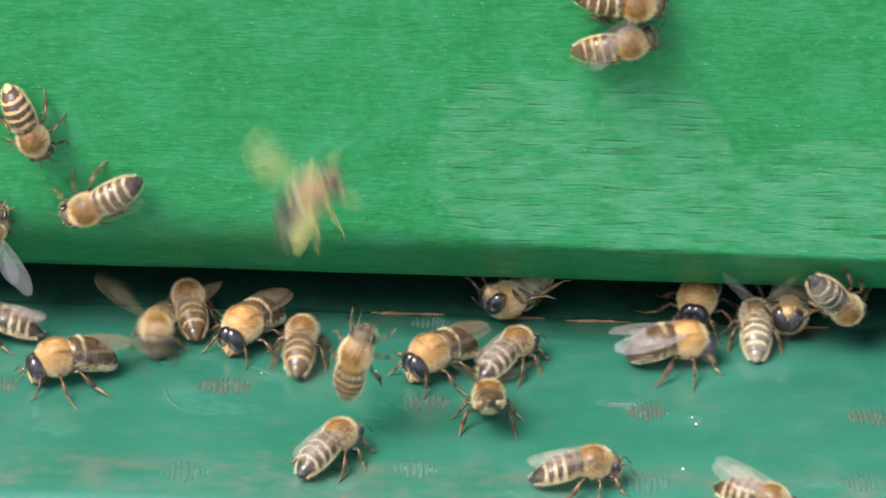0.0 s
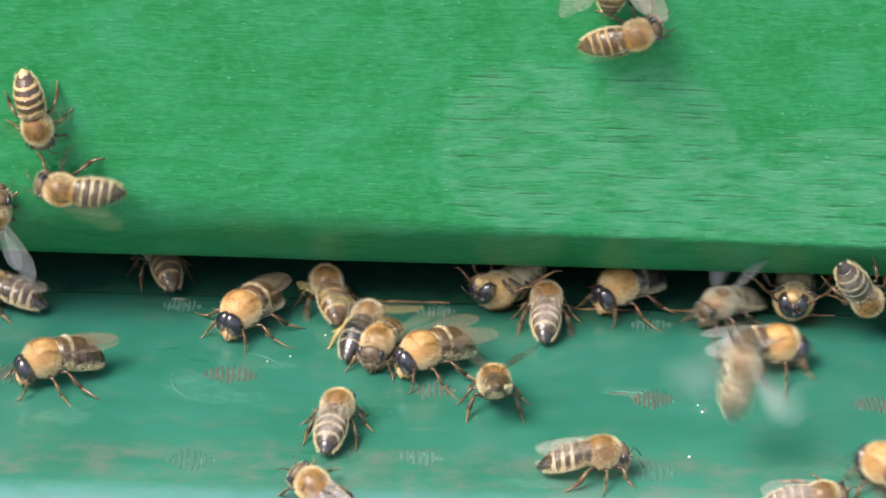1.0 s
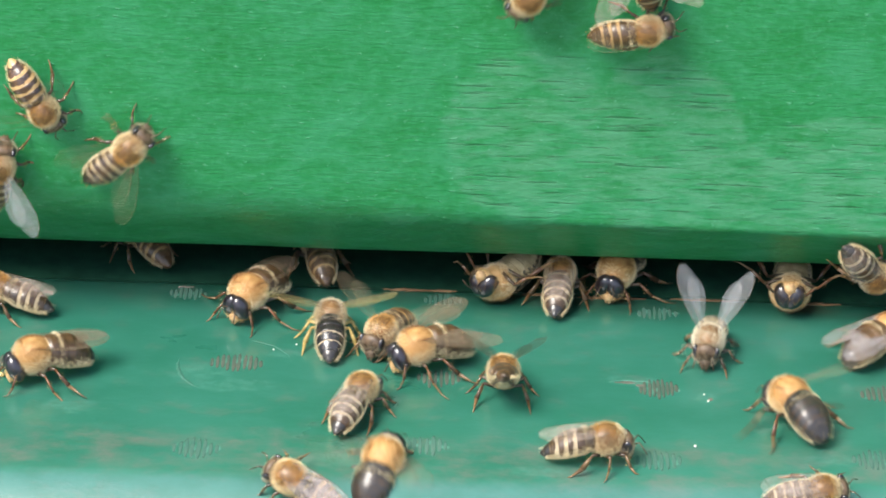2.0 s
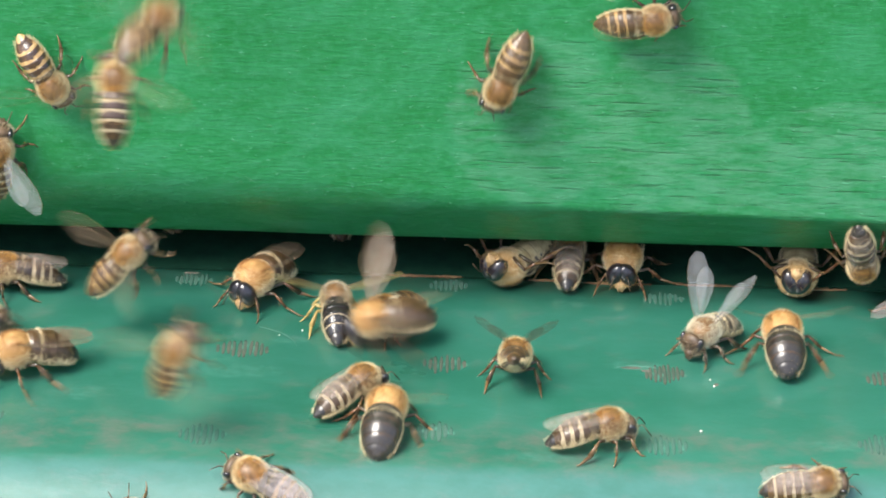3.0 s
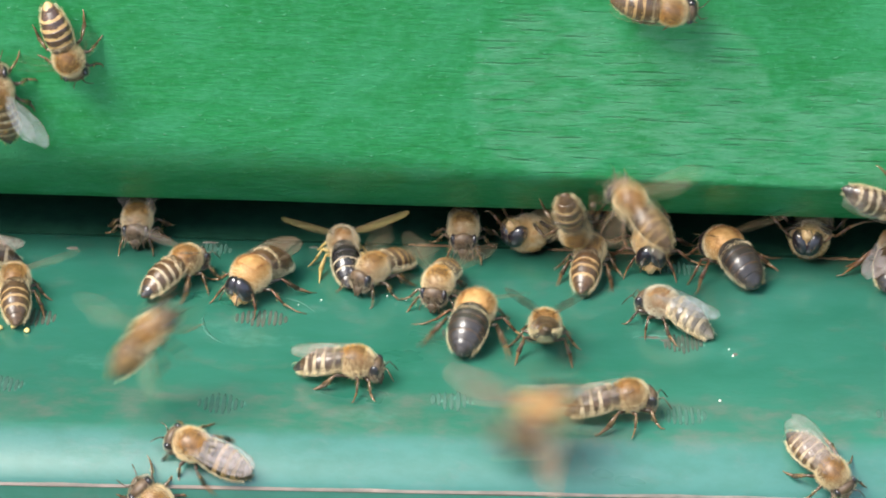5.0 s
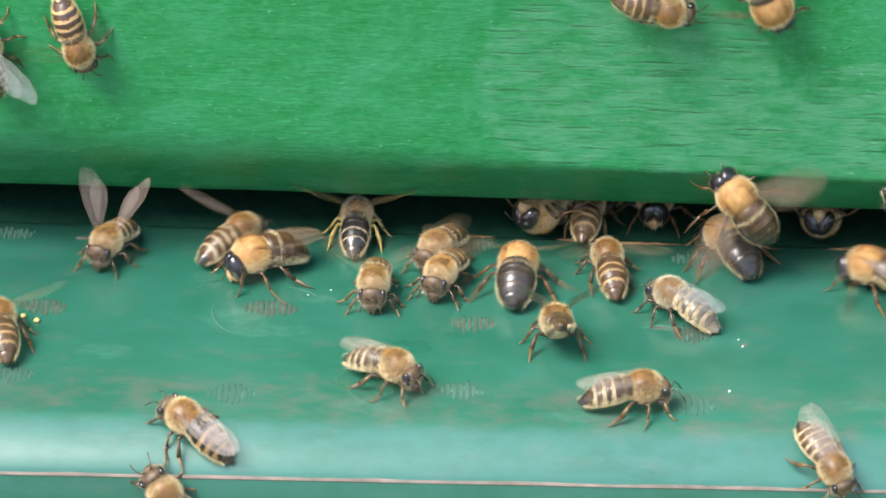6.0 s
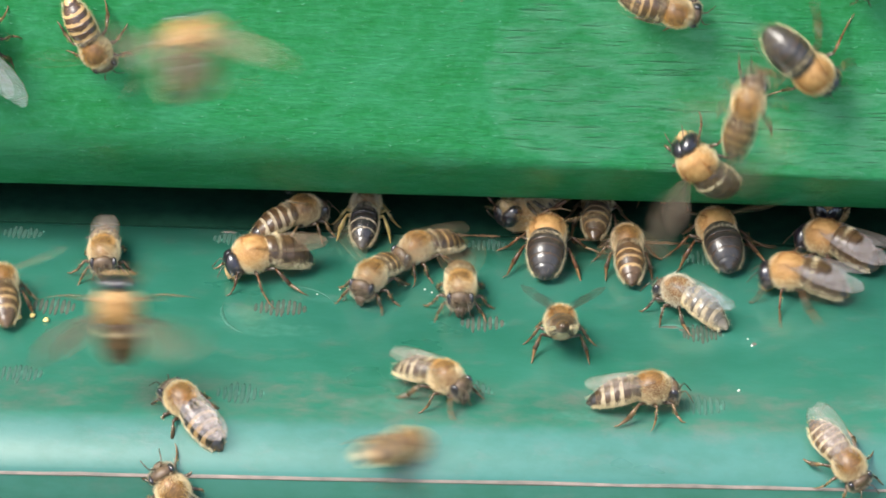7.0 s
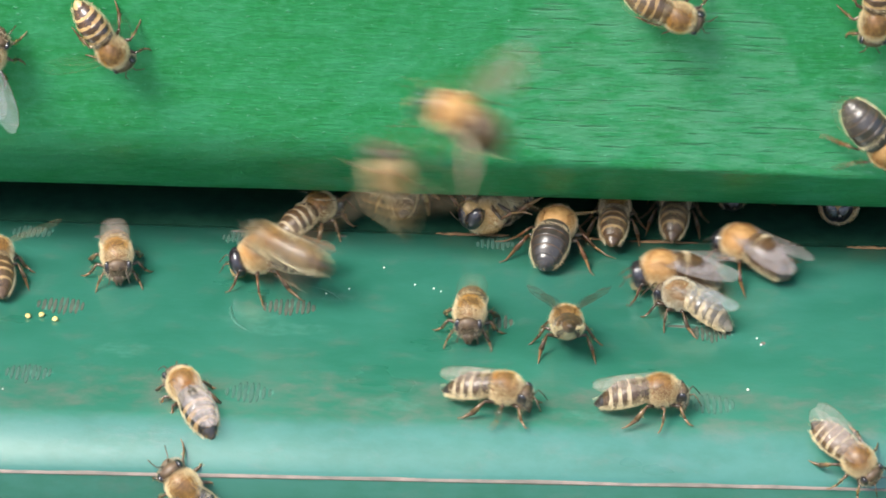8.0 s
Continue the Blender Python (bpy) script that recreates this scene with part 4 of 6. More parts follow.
    walk(bees["f"], [(0, at(14.9, 0.0, 64.5, -90, 66, 180)), (1.2, at(13.1, 0.0, 58.4, -90, 66, 180)), (2.3, at(6.7, 0.0, 43.6, -90, 55, 180)), 
        (2.5, at(6.4, 0.0, 41.4, -90, 61, 180)), (3, at(4.3, 0.0, 33.0, -90, 68, 180)), (3.5, at(4.2, 0.0, 25.9, -90, 75, 180)), 
        (4, at(8.6, 0.5, 17.3, 107, 72, 12)), (4.5, at(8.8, 4.3, 9.8, 168, 64, 79)), (5, at(11.9, 4.4, 7.8, 154, 56, 68)), 
        (5.2, at(13.8, 4.8, 7.0, 157, 57, 66)), (5.7, at(13.7, 8.4, -0.0, 0, -0, 81)), (6.3, at(12.7, 13.8, -0.0, 0, -0, 83)), 
        (7, at(13.0, 12.5, -0.0, 0, -0, 86)), (7.5, at(13.1, 10.6, -0.0, 0, -0, 87)), (8, at(14.0, 10.9, -0.0, 0, -0, 87))])
    walk(bees["g"], [(0, at(50.3, 4.3, 7.4, 113, 42, 33)), (0.5, at(52.5, 4.4, 7.5, 127, 42, 33)), (1, at(52.4, 4.3, 7.1, 123, 50, 40)), 
        (1.2, at(52.4, 4.3, 7.2, 123, 50, 40)), (2.3, at(51.8, 4.4, 9.2, 120, 41, 42)), (2.5, at(51.2, 4.3, 9.0, 122, 45, 42)), 
        (3, at(50.6, 4.4, 8.5, 157, 59, 70)), (3.5, at(49.7, 4.3, 8.4, 164, 63, 76)), (4, at(50.1, 4.3, 9.4, 130, 54, 46)), 
        (4.5, at(50.1, 3.9, 11.0, 128, 42, 35)), (5, at(52.3, 0.7, 14.2, 111, 17, 8)), (6.3, at(55.4, 3.1, 11.2, 138, 31, 30)), 
        (8, at(59.0, 3.3, 11.0, 138, 31, 30))])
    walk(bees["h1"], [(0, at(8.3, 7.9, 6.0, 180, -0, -135)), (0.5, at(8.2, 7.2, 6.0, 180, -0, -132)), (1, at(6.3, 7.3, 6.0, 180, -0, -136)), 
        (1.2, at(5.5, 7.1, 6.0, 180, -0, -133)), (2.3, at(5.4, 6.3, 6.0, 180, -0, -130)), (2.5, at(5.9, 7.0, 6.0, 180, -0, -132)), 
        (3, at(6.1, 6.7, 6.0, 180, -0, -134)), (3.5, at(6.0, 6.8, 6.0, 180, -0, -134)), (4, at(5.7, 6.7, 6.0, 180, -0, -130)), 
        (4.5, at(6.0, 6.1, 6.0, 180, -0, -130)), (5, at(6.3, 7.5, 6.0, 180, -0, -135)), (5.2, at(7.7, 7.7, 6.0, 180, -0, -131)), 
        (6.3, at(5.8, 10.0, 6.0, 180, -0, -135)), (7, at(3.0, 9.8, 6.0, 180, -0, -133)), (7.5, at(-0.8, 9.4, 6.0, 180, -0, -136)), 
        (8, at(-2.7, 8.6, 6.0, 180, -0, -136))])
    walk(bees["i2"], [(0, at(9.6, -3.6, -0.0, -0, 0, 54)), (0.5, at(10.8, -1.7, -0.0, 0, -0, 83)), (1, at(12.7, 4.7, -0.0, 0, -0, 88)), 
        (1.2, at(12.8, 5.5, -0.0, 0, -0, 86)), (2.3, at(13.9, 8.9, -0.0, 0, -0, 83)), (2.5, at(13.8, 9.2, -0.0, 0, -0, 82)), 
        (3, at(14.3, 11.2, -0.0, 0, -0, 86)), (3.5, at(15.2, 17.0, -0.0, 0, -0, 84)), (5, at(16.4, 21.0, -0.0, 0, -0, 84)), 
        (8, at(17.2, 26.4, -0.0, 0, -0, 84))])
    walk(bees["h3"], [(0, at(32.9, 8.0, -0.0, 0, -0, -102)), (0.5, at(28.8, 7.5, -0.0, 0, -0, -122)), (1, at(22.0, 7.7, -0.0, 0, -0, -139)), 
        (1.2, at(21.2, 8.1, -0.0, 0, -0, -140)), (2.3, at(20.9, 9.0, -0.0, 0, -0, -100)), (2.5, at(21.0, 9.4, -0.0, 0, -0, -99)), 
        (3, at(21.0, 8.0, -0.0, 0, 0, -95)), (3.5, at(21.2, 8.3, -0.0, 0, -0, -92)), (4, at(22.5, 9.4, -0.0, -0, -0, -85)), 
        (4.5, at(22.8, 9.0, -0.0, 0, -0, -90)), (5, at(22.2, 4.9, -0.0, 0, -0, -93)), (5.2, at(21.5, 4.5, -0.0, 0, -0, -93)), 
        (6.3, at(21.7, 17.0, -0.0, 0, 0, -93)), (8, at(22.0, 21.1, -0.0, 0, -0, -92))])
    walk(bees["h4"], [(0, at(44.5, 6.2, 6.0, 180, -0, -97)), (0.5, at(45.3, 7.8, 6.0, 180, -0, -96)), (1, at(44.5, 6.7, 6.0, 180, -0, -97)), 
        (1.2, at(42.7, 6.0, 6.0, 180, -0, -98)), (2.3, at(43.3, 6.5, 6.0, 180, -0, -98)), (2.5, at(43.3, 6.9, 6.0, 180, -0, -97)), 
        (3, at(43.3, 6.2, 6.0, 180, -0, -97)), (3.5, at(42.0, 6.6, 6.0, 180, -0, -97)), (4, at(44.2, 5.5, 6.0, 180, -0, -95)), 
        (4.5, at(44.6, 5.3, 6.0, 180, -0, -95)), (5, at(42.6, 8.1, 6.0, 180, -0, -102)), (5.2, at(42.4, 8.4, 6.0, 180, -0, -99)), 
        (6.3, at(43.2, 12.1, 6.0, 180, -0, -102)), (8, at(43.2, 13.9, 6.0, 180, -0, -99))])
    walk(bees["p"], [(0, at(40.2, 5.0, -0.0, 0, -0, 88)), (0.5, at(42.2, 3.7, -0.0, 0, -0, 120)), (1, at(34.9, 4.7, -0.0, 0, -0, -142)), 
        (1.2, at(32.6, 4.8, -0.0, 0, -0, -139)), (1.8, at(32.4, -2.9, -0.0, 0, -0, -110)), (2.3, at(31.4, -10.5, -0.0, 0, -0, -94)), 
        (2.5, at(32.6, -6.3, -0.0, 0, -0, -123)), (3, at(30.6, -8.8, 0.0, 0, -0, -130)), (3.5, at(28.5, -11.1, -0.0, 0, -0, -144)), 
        (3.8, at(28.9, -11.2, -0.0, 0, -0, -109)), (4, at(27.9, -10.6, -0.0, -0, -0, -62)), (4.15, at(25.7, -13.9, -0.0, 0, 0, -101)), 
        (4.3, at(24.0, -11.9, -0.0, 0, -0, -172)), (4.5, at(23.9, -11.0, -0.0, 0, -0, 158)), (5, at(22.9, -9.4, 0.0, 0, -0, 148)), 
        (5.2, at(22.9, -9.6, -0.0, 0, -0, 146)), (6.3, at(22.9, -9.3, -0.0, 0, -0, 140)), (6.5, at(23.0, -9.1, -0.0, 0, -0, 142)), 
        (7, at(22.7, -9.2, -0.0, 0, -0, 143)), (7.5, at(22.2, -9.8, -0.0, 0, -0, 144)), (8, at(21.7, -10.3, -0.0, 0, -0, 149))])
    walk(bees["q"], [(0, at(31.0, -2.2, -0.0, 0, -0, 9)), (0.5, at(36.5, -4.8, -0.0, -0, -0, -6)), (1, at(41.6, -5.4, -0.0, 0, -0, 7)), 
        (1.2, at(44.9, -5.4, -0.0, 0, -0, 11)), (2.3, at(57.0, -4.0, -0.0, 0, -0, 48)), (2.5, at(58.0, -4.5, -0.0, 0, -0, 52)), 
        (3, at(60.2, -0.3, -0.0, 0, -0, 44)), (4, at(59.6, -0.1, -0.0, 0, -0, 43)), (5, at(53.7, 5.2, -0.0, 0, -0, 75)), 
        (6.3, at(59.2, 1.7, -0.0, 0, -0, 38)), (8, at(59.9, 1.3, -0.0, 0, -0, 38))])
    walk(bees["r"], [(0, at(60.0, -36.7, -1.5, -32, -14, 159)), (0.5, at(55.7, -34.9, -0.5, -15, -16, 150)), (1, at(52.3, -30.8, -0.2, -12, -5, 134)), 
        (1.2, at(48.1, -29.2, -0.0, 0, -0, 135)), (1.8, at(42.4, -22.8, -0.0, 0, -0, 122)), (2.3, at(38.8, -15.9, -0.0, 0, -0, 118)), 
        (2.5, at(38.1, -13.0, -0.0, 0, -0, 105)), (3, at(40.3, -8.4, -0.0, 0, -0, 92)), (3.5, at(39.5, -5.3, -0.0, 0, -0, 93)), 
        (4, at(35.8, -0.9, -0.0, 0, -0, 99)), (4.5, at(32.3, 4.9, -0.0, 0, -0, 99)), (5, at(31.3, 4.3, -0.0, 0, -0, 121)), 
        (5.2, at(32.1, 4.0, -0.0, 0, -0, 126)), (6.3, at(29.1, 4.6, -0.0, 0, -0, 112)), (7, at(28.0, 6.2, -0.0, 0, -0, 102)), 
        (7.5, at(28.1, 15.5, -0.0, 0, -0, 99)), (8, at(28.4, 21.9, -0.0, 0, -0, 100))])
    walk(bees["j1"], [(0, at(86.7, 12.9, -0.0, 0, -0, 146)), (5, at(68.6, -1.9, -0.0, 0, -0, 153)), (6.3, at(43.0, -1.9, -0.0, 0, -0, 152)), 
        (6.5, at(41.3, -2.4, -0.0, 0, -0, 161)), (7, at(36.7, -4.3, -0.0, 0, -0, 166)), (7.5, at(28.1, -5.2, -0.0, 0, -0, 151)), 
        (8, at(19.5, -4.9, -0.0, 0, -0, -178))])
    walk(bees["j2"], [(0, at(95.3, 20.3, -0.0, 0, -0, 157)), (5.5, at(68.7, 3.3, -0.0, 0, -0, 158)), (6.3, at(48.8, 3.5, -0.0, 0, -0, 157)), 
        (7, at(41.7, 4.3, -0.0, 0, -0, 151)), (7.5, at(38.3, 2.5, -0.0, 0, -0, 136)), (8, at(29.8, 2.1, -0.0, 0, -0, 141))])
    walk(bees["l"], [(0, at(-47.3, -10.9, -0.0, 0, -0, -158)), (0.5, at(-48.6, -12.1, -0.0, -0, 0, -157)), (1, at(-49.2, -13.9, -0.0, 0, -0, -154)), 
        (1.2, at(-49.5, -14.8, -0.0, 0, -0, -155)), (2.3, at(-51.8, -16.2, -0.0, 0, -0, -153)), (2.5, at(-52.4, -16.3, -0.0, 0, 0, -154)), 
        (3, at(-53.7, -18.3, -0.0, 0, -0, -161)), (3.5, at(-58.6, -19.5, -0.0, 0, -0, -159)), (4, at(-66.8, -20.0, -0.0, 0, -0, -163)), 
        (8, at(-97.4, -27.9, -0.0, 0, -0, -163))])
    walk(bees["m"], [(0, at(-57.7, -1.0, -0.0, 0, -0, 172)), (0.5, at(-60.1, -0.6, -0.0, 0, -0, -168)), (1, at(-58.5, 4.1, -0.0, 0, -0, 164)), 
        (1.2, at(-58.3, 2.8, -0.0, 0, -0, 177)), (2.3, at(-57.9, 0.0, -0.0, 0, -0, 164)), (2.5, at(-58.1, 0.0, -0.0, 0, -0, 175)), 
        (3, at(-57.8, 1.6, -0.0, 0, -0, -175)), (3.5, at(-56.9, 0.8, -0.0, 0, -0, -160)), (4, at(-58.6, 0.7, -0.0, 0, -0, -178)), 
        (4.5, at(-60.7, -0.7, -0.0, 0, -0, 170)), (5, at(-65.4, -1.0, -0.0, 0, -0, 179)), (5.2, at(-66.4, -1.3, -0.0, 0, -0, -177)), 
        (6.3, at(-80.7, -1.9, -0.0, 0, -0, 175)), (8, at(-89.8, -2.7, -0.0, 0, -0, 175))])
    walk(bees["m2"], [(0, at(-80.2, -0.8, -0.0, -0, -0, -12)), (2.3, at(-73.8, -7.3, -0.0, -0, -0, -12)), (3, at(-58.9, -9.4, -0.0, -0, -0, -12)), 
        (3.5, at(-50.9, -7.6, -0.0, -0, -0, -15)), (4, at(-44.0, -8.2, -0.0, 0, -0, 2)), (4.5, at(-37.0, -6.1, -0.0, 0, -0, 22)), 
        (5, at(-36.7, -2.7, -0.0, 0, -0, 50)), (5.2, at(-36.7, -2.0, -0.0, 0, -0, 52)), (6.3, at(-27.7, 6.1, -0.0, 0, -0, 41)), 
        (6.5, at(-25.8, 7.8, -0.0, 0, -0, 33)), (7, at(-24.9, 7.9, -0.0, 0, -0, 31)), (7.5, at(-25.5, 8.3, -0.0, 0, -0, 33)), 
        (8, at(-24.1, 8.4, -0.0, 0, -0, 47))])
    walk(bees["m3"], [(0, at(-5.2, -7.4, -43.2, 78, -82, 0)), (1.8, at(-16.5, -17.4, -30.5, 77, -81, 0)), (2.5, at(-28.0, -35.4, 13.6, 73, -78, 0)), 
        (2.7, at(-45.7, -23.1, 8.2, 22, -29, 48)), (2.9, at(-25.9, -26.0, 7.7, 9, -26, 73)), (3, at(-31.0, -30.7, 12.9, 58, -65, 0)), 
        (3.1, at(-36.3, -23.9, 8.8, 8, -32, 75)), (3.3, at(-48.2, -24.6, 10.2, 5, -45, 82)), (3.5, at(-43.8, -37.3, 15.0, -82, -84, 180)), 
        (4, at(-54.4, -12.3, -0.0, 0, -0, 101)), (4.5, at(-54.8, -12.4, -0.0, 0, 0, 85)), (5, at(-57.5, -8.5, -0.0, 0, -0, 99)), 
        (5.2, at(-57.7, -8.9, -0.0, 0, -0, 99)), (6.3, at(-59.4, -21.5, -0.0, 0, -0, 106)), (6.5, at(-59.6, -21.5, -0.0, 0, -0, 105)), 
        (7, at(-61.0, -11.5, -0.0, 0, -0, 102)), (7.5, at(-62.1, -8.1, -0.0, 0, 0, 103)), (8, at(-63.7, -5.2, -0.0, 0, -0, 102))])
    walk(bees["n"], [(0, at(-17.4, -2.5, -0.0, 0, -0, 88)), (0.5, at(-13.7, 0.9, -0.0, 0, -0, 83)), (1, at(-15.6, 7.3, -0.0, 0, 0, 105)), 
        (1.2, at(-17.1, 7.3, -0.0, 0, -0, 108)), (2.3, at(-18.1, 17.6, -0.0, 0, -0, 101)), (3, at(-16.5, 22.2, -0.0, 0, -0, 98)), 
        (8, at(-13.1, 30.0, -0.0, 0, -0, 98))])
    walk(bees["o"], [(0, at(-8.8, -20.5, 12.6, 68, -75, 0)), (0.2, at(-9.5, -18.0, 8.1, -0, -25, 91)), (0.35, at(-10.3, -6.5, -0.0, 0, -0, -113)), 
        (0.5, at(-10.0, -5.8, -0.0, 0, -0, -106)), (1, at(-8.5, -7.4, -0.0, 0, -0, -107)), (1.2, at(-8.3, -7.3, -0.0, 0, -0, -108)), 
        (2.3, at(-9.4, -7.8, -0.0, 0, -0, -119)), (2.5, at(-9.8, -8.0, -0.0, 0, 0, -118)), (3, at(-9.5, -6.1, -0.0, 0, -0, -134)), 
        (3.5, at(-8.2, -6.0, -0.0, 0, -0, -120)), (4, at(-6.0, -6.1, -0.0, 0, -0, -95)), (4.5, at(-4.7, -6.3, -0.0, -0, -0, -89)), 
        (5, at(-4.8, -6.4, -0.0, 0, -0, -102)), (5.2, at(-5.8, -5.5, -0.0, 0, -0, -113)), (6.3, at(-5.6, -6.5, -0.0, -0, 0, -102)), 
        (6.5, at(-5.1, -6.5, -0.0, 0, -0, -94)), (7, at(-4.3, -9.7, -0.0, -0, -0, -89)), (7.5, at(-2.3, -14.7, -0.0, -0, -0, -82)), 
        (8, at(-4.1, -16.0, -0.0, 0, -0, -92))])
    walk(bees["t1"], [(0, at(-1.2, -7.2, -0.0, 0, -0, -137)), (0.5, at(-2.4, -8.2, -0.0, 0, -0, -146)), (1, at(-2.9, -9.4, -0.0, 0, -0, -146)), 
        (1.2, at(-3.0, -9.4, -0.0, 0, -0, -148)), (2.3, at(-6.1, -12.4, -0.0, 0, -0, -161)), (2.5, at(-8.7, -12.9, -0.0, 0, -0, -168)), 
        (2.9, at(-9.3, -10.0, -0.0, 0, -0, -132)), (3.1, at(-12.8, -7.8, 2.8, -30, 13, 139)), (3.3, at(-27.5, -15.6, 13.3, -28, 6, 139)), 
        (3.5, at(-39.5, -28.2, 24.4, -34, -13, 180)), (3.7, at(-52.3, -37.5, 33.0, -30, -3, 150)), (8, at(-89.6, -57.5, 41.1, -28, -1, 144))])
    walk(bees["u"], [(0, at(-24.9, -1.7, -0.0, 0, -0, -122)), (0.5, at(-25.1, -1.2, -0.0, 0, -0, -122)), (1, at(-25.9, -0.9, -0.0, 0, -0, -122)), 
        (1.2, at(-26.1, -0.8, -0.0, 0, -0, -122)), (2.3, at(-25.9, 0.8, -0.0, 0, -0, -122)), (2.5, at(-25.9, 0.9, -0.0, 0, -0, -122)), 
        (3, at(-25.9, 0.4, -0.0, 0, -0, -122)), (3.5, at(-26.0, 0.3, -0.0, 0, -0, -122)), (4, at(-26.2, -1.4, -0.0, 0, -0, -122)), 
        (4.5, at(-26.6, -3.7, 0.0, 0, -0, -122)), (5, at(-28.2, -6.1, -0.0, 0, -0, -122)), (5.2, at(-28.8, -3.4, -0.0, 0, -0, -122)), 
        (6.3, at(-29.6, -3.9, -0.0, 0, -0, -158)), (6.5, at(-29.9, -3.6, -0.0, 0, -0, -160)), (7, at(-30.5, -4.0, -0.0, 0, -0, -161)), 
        (7.5, at(-30.9, -5.3, -0.0, 0, -0, -158)), (8, at(-30.9, -4.3, -0.0, 0, -0, -174))])
    walk(bees["v"], [(0, at(-32.5, 5.5, -0.0, 0, -0, 103)), (0.5, at(-34.4, 9.6, -0.0, 0, -0, 107)), (1, at(-37.9, 14.4, -0.0, 0, -0, 110)), 
        (1.2, at(-39.4, 15.2, -0.0, 0, -0, 114)), (2.3, at(-42.1, 16.5, -0.0, 0, -0, 136)), (3, at(-42.4, 20.7, -0.0, 0, -0, 139)), 
        (8, at(-36.7, 27.8, -0.0, 0, -0, 128))])
    walk(bees["v2"], [(0, at(-35.7, -3.0, -0.0, 0, -0, -91)), (0.2, at(-35.5, -9.8, 8.5, -22, 40, 102)), (0.4, at(-39.7, -11.1, 12.5, -24, 30, 112)), 
        (0.55, at(-43.6, -13.8, 18.2, -22, 23, 114)), (0.8, at(-60.5, -13.1, 20.6, -21, 8, 121)), (8, at(-120.2, -13.0, 8.9, -23, 7, 125))])
    walk(bees["w1"], [(0, at(6.1, -16.5, -0.0, 0, -0, 90)), (0.5, at(6.2, -15.7, -0.0, 0, -0, 92)), (1, at(6.0, -15.7, -0.0, 0, -0, 93)), 
        (1.2, at(6.1, -15.6, -0.0, 0, 0, 92)), (2.3, at(6.6, -16.1, -0.0, 0, -0, 88)), (2.5, at(6.8, -15.6, -0.0, 0, -0, 87)), 
        (3, at(7.2, -15.4, -0.0, 0, -0, 87)), (3.5, at(7.7, -13.8, -0.0, 0, -0, 87)), (4, at(7.4, -13.5, -0.0, 0, -0, 88)), 
        (4.5, at(7.5, -14.5, -0.0, 0, -0, 92)), (5, at(8.5, -15.6, -0.0, 0, -0, 89)), (5.2, at(9.0, -16.0, -0.0, 0, -0, 95)), 
        (6.3, at(8.6, -17.2, -0.0, 0, -0, 92)), (6.5, at(8.6, -17.5, -0.0, 0, -0, 91)), (7, at(8.1, -17.2, -0.0, 0, -0, 91)), 
        (7.5, at(7.6, -17.2, -0.0, 0, -0, 92)), (8, at(7.7, -17.4, -0.0, 0, -0, 92))])
    walk(bees["y"], [(0, at(18.6, -30.4, -0.0, 0, -0, 10)), (0.5, at(19.0, -29.7, -0.0, 0, -0, 10)), (1, at(18.9, -30.8, -0.0, 0, -0, 5)), 
        (1.2, at(19.0, -30.2, -0.0, 0, -0, 6)), (2.3, at(18.4, -30.4, -0.0, 0, -0, 3)), (2.5, at(18.3, -29.9, -0.0, 0, -0, 6)), 
        (3, at(18.3, -30.3, -0.0, 0, 0, 13)), (3.5, at(18.5, -29.9, -0.0, 0, -0, 8)), (4, at(18.5, -30.0, -0.0, 0, -0, 10)), 
        (4.5, at(18.6, -30.4, -0.0, 0, -0, 10)), (5, at(18.5, -30.7, -0.0, 0, -0, 9)), (5.2, at(18.7, -30.4, -0.0, 0, -0, 7)), 
        (6.3, at(19.0, -30.9, -0.0, 0, -0, 7)), (6.5, at(18.8, -30.9, 0.0, 0, -0, 8)), (7, at(18.9, -31.2, -0.0, 0, -0, 5)), 
        (7.5, at(18.9, -31.6, -0.0, 0, 0, 7)), (8, at(18.8, -31.9, -0.0, 0, -0, 3))])
    walk(bees["z"], [(0, at(-11.7, -26.1, -0.0, 0, -0, 54)), (0.5, at(-11.9, -24.0, -0.0, 0, -0, 72)), (1, at(-12.8, -22.3, -0.0, 0, -0, 81)), 
        (1.2, at(-12.9, -21.6, -0.0, 0, -0, 81)), (2.3, at(-10.2, -20.9, -0.0, 0, -0, 64)), (2.5, at(-11.1, -20.9, -0.0, 0, -0, 62)), 
        (3, at(-11.2, -22.2, -0.0, 0, -0, 44)), (3.5, at(-11.0, -22.9, -0.0, 0, -0, 33)), (4, at(-12.8, -22.7, -0.0, 0, -0, 5)), 
        (4.5, at(-14.1, -23.9, -0.0, -0, -0, -2)), (5, at(-14.1, -25.1, -0.0, -0, -0, -9)), (5.2, at(-13.4, -25.4, -0.0, -0, -0, -10)), 
        (6.3, at(-9.6, -28.4, -0.0, -0, -0, -38)), (6.5, at(-9.0, -28.2, -0.0, -0, -0, -38)), (7, at(-5.6, -30.2, -0.0, -0, -0, -36)), 
        (7.5, at(-2.4, -31.0, -0.0, -0, -0, -24)), (8, at(0.5, -32.5, -0.0, 0, -0, -16))])
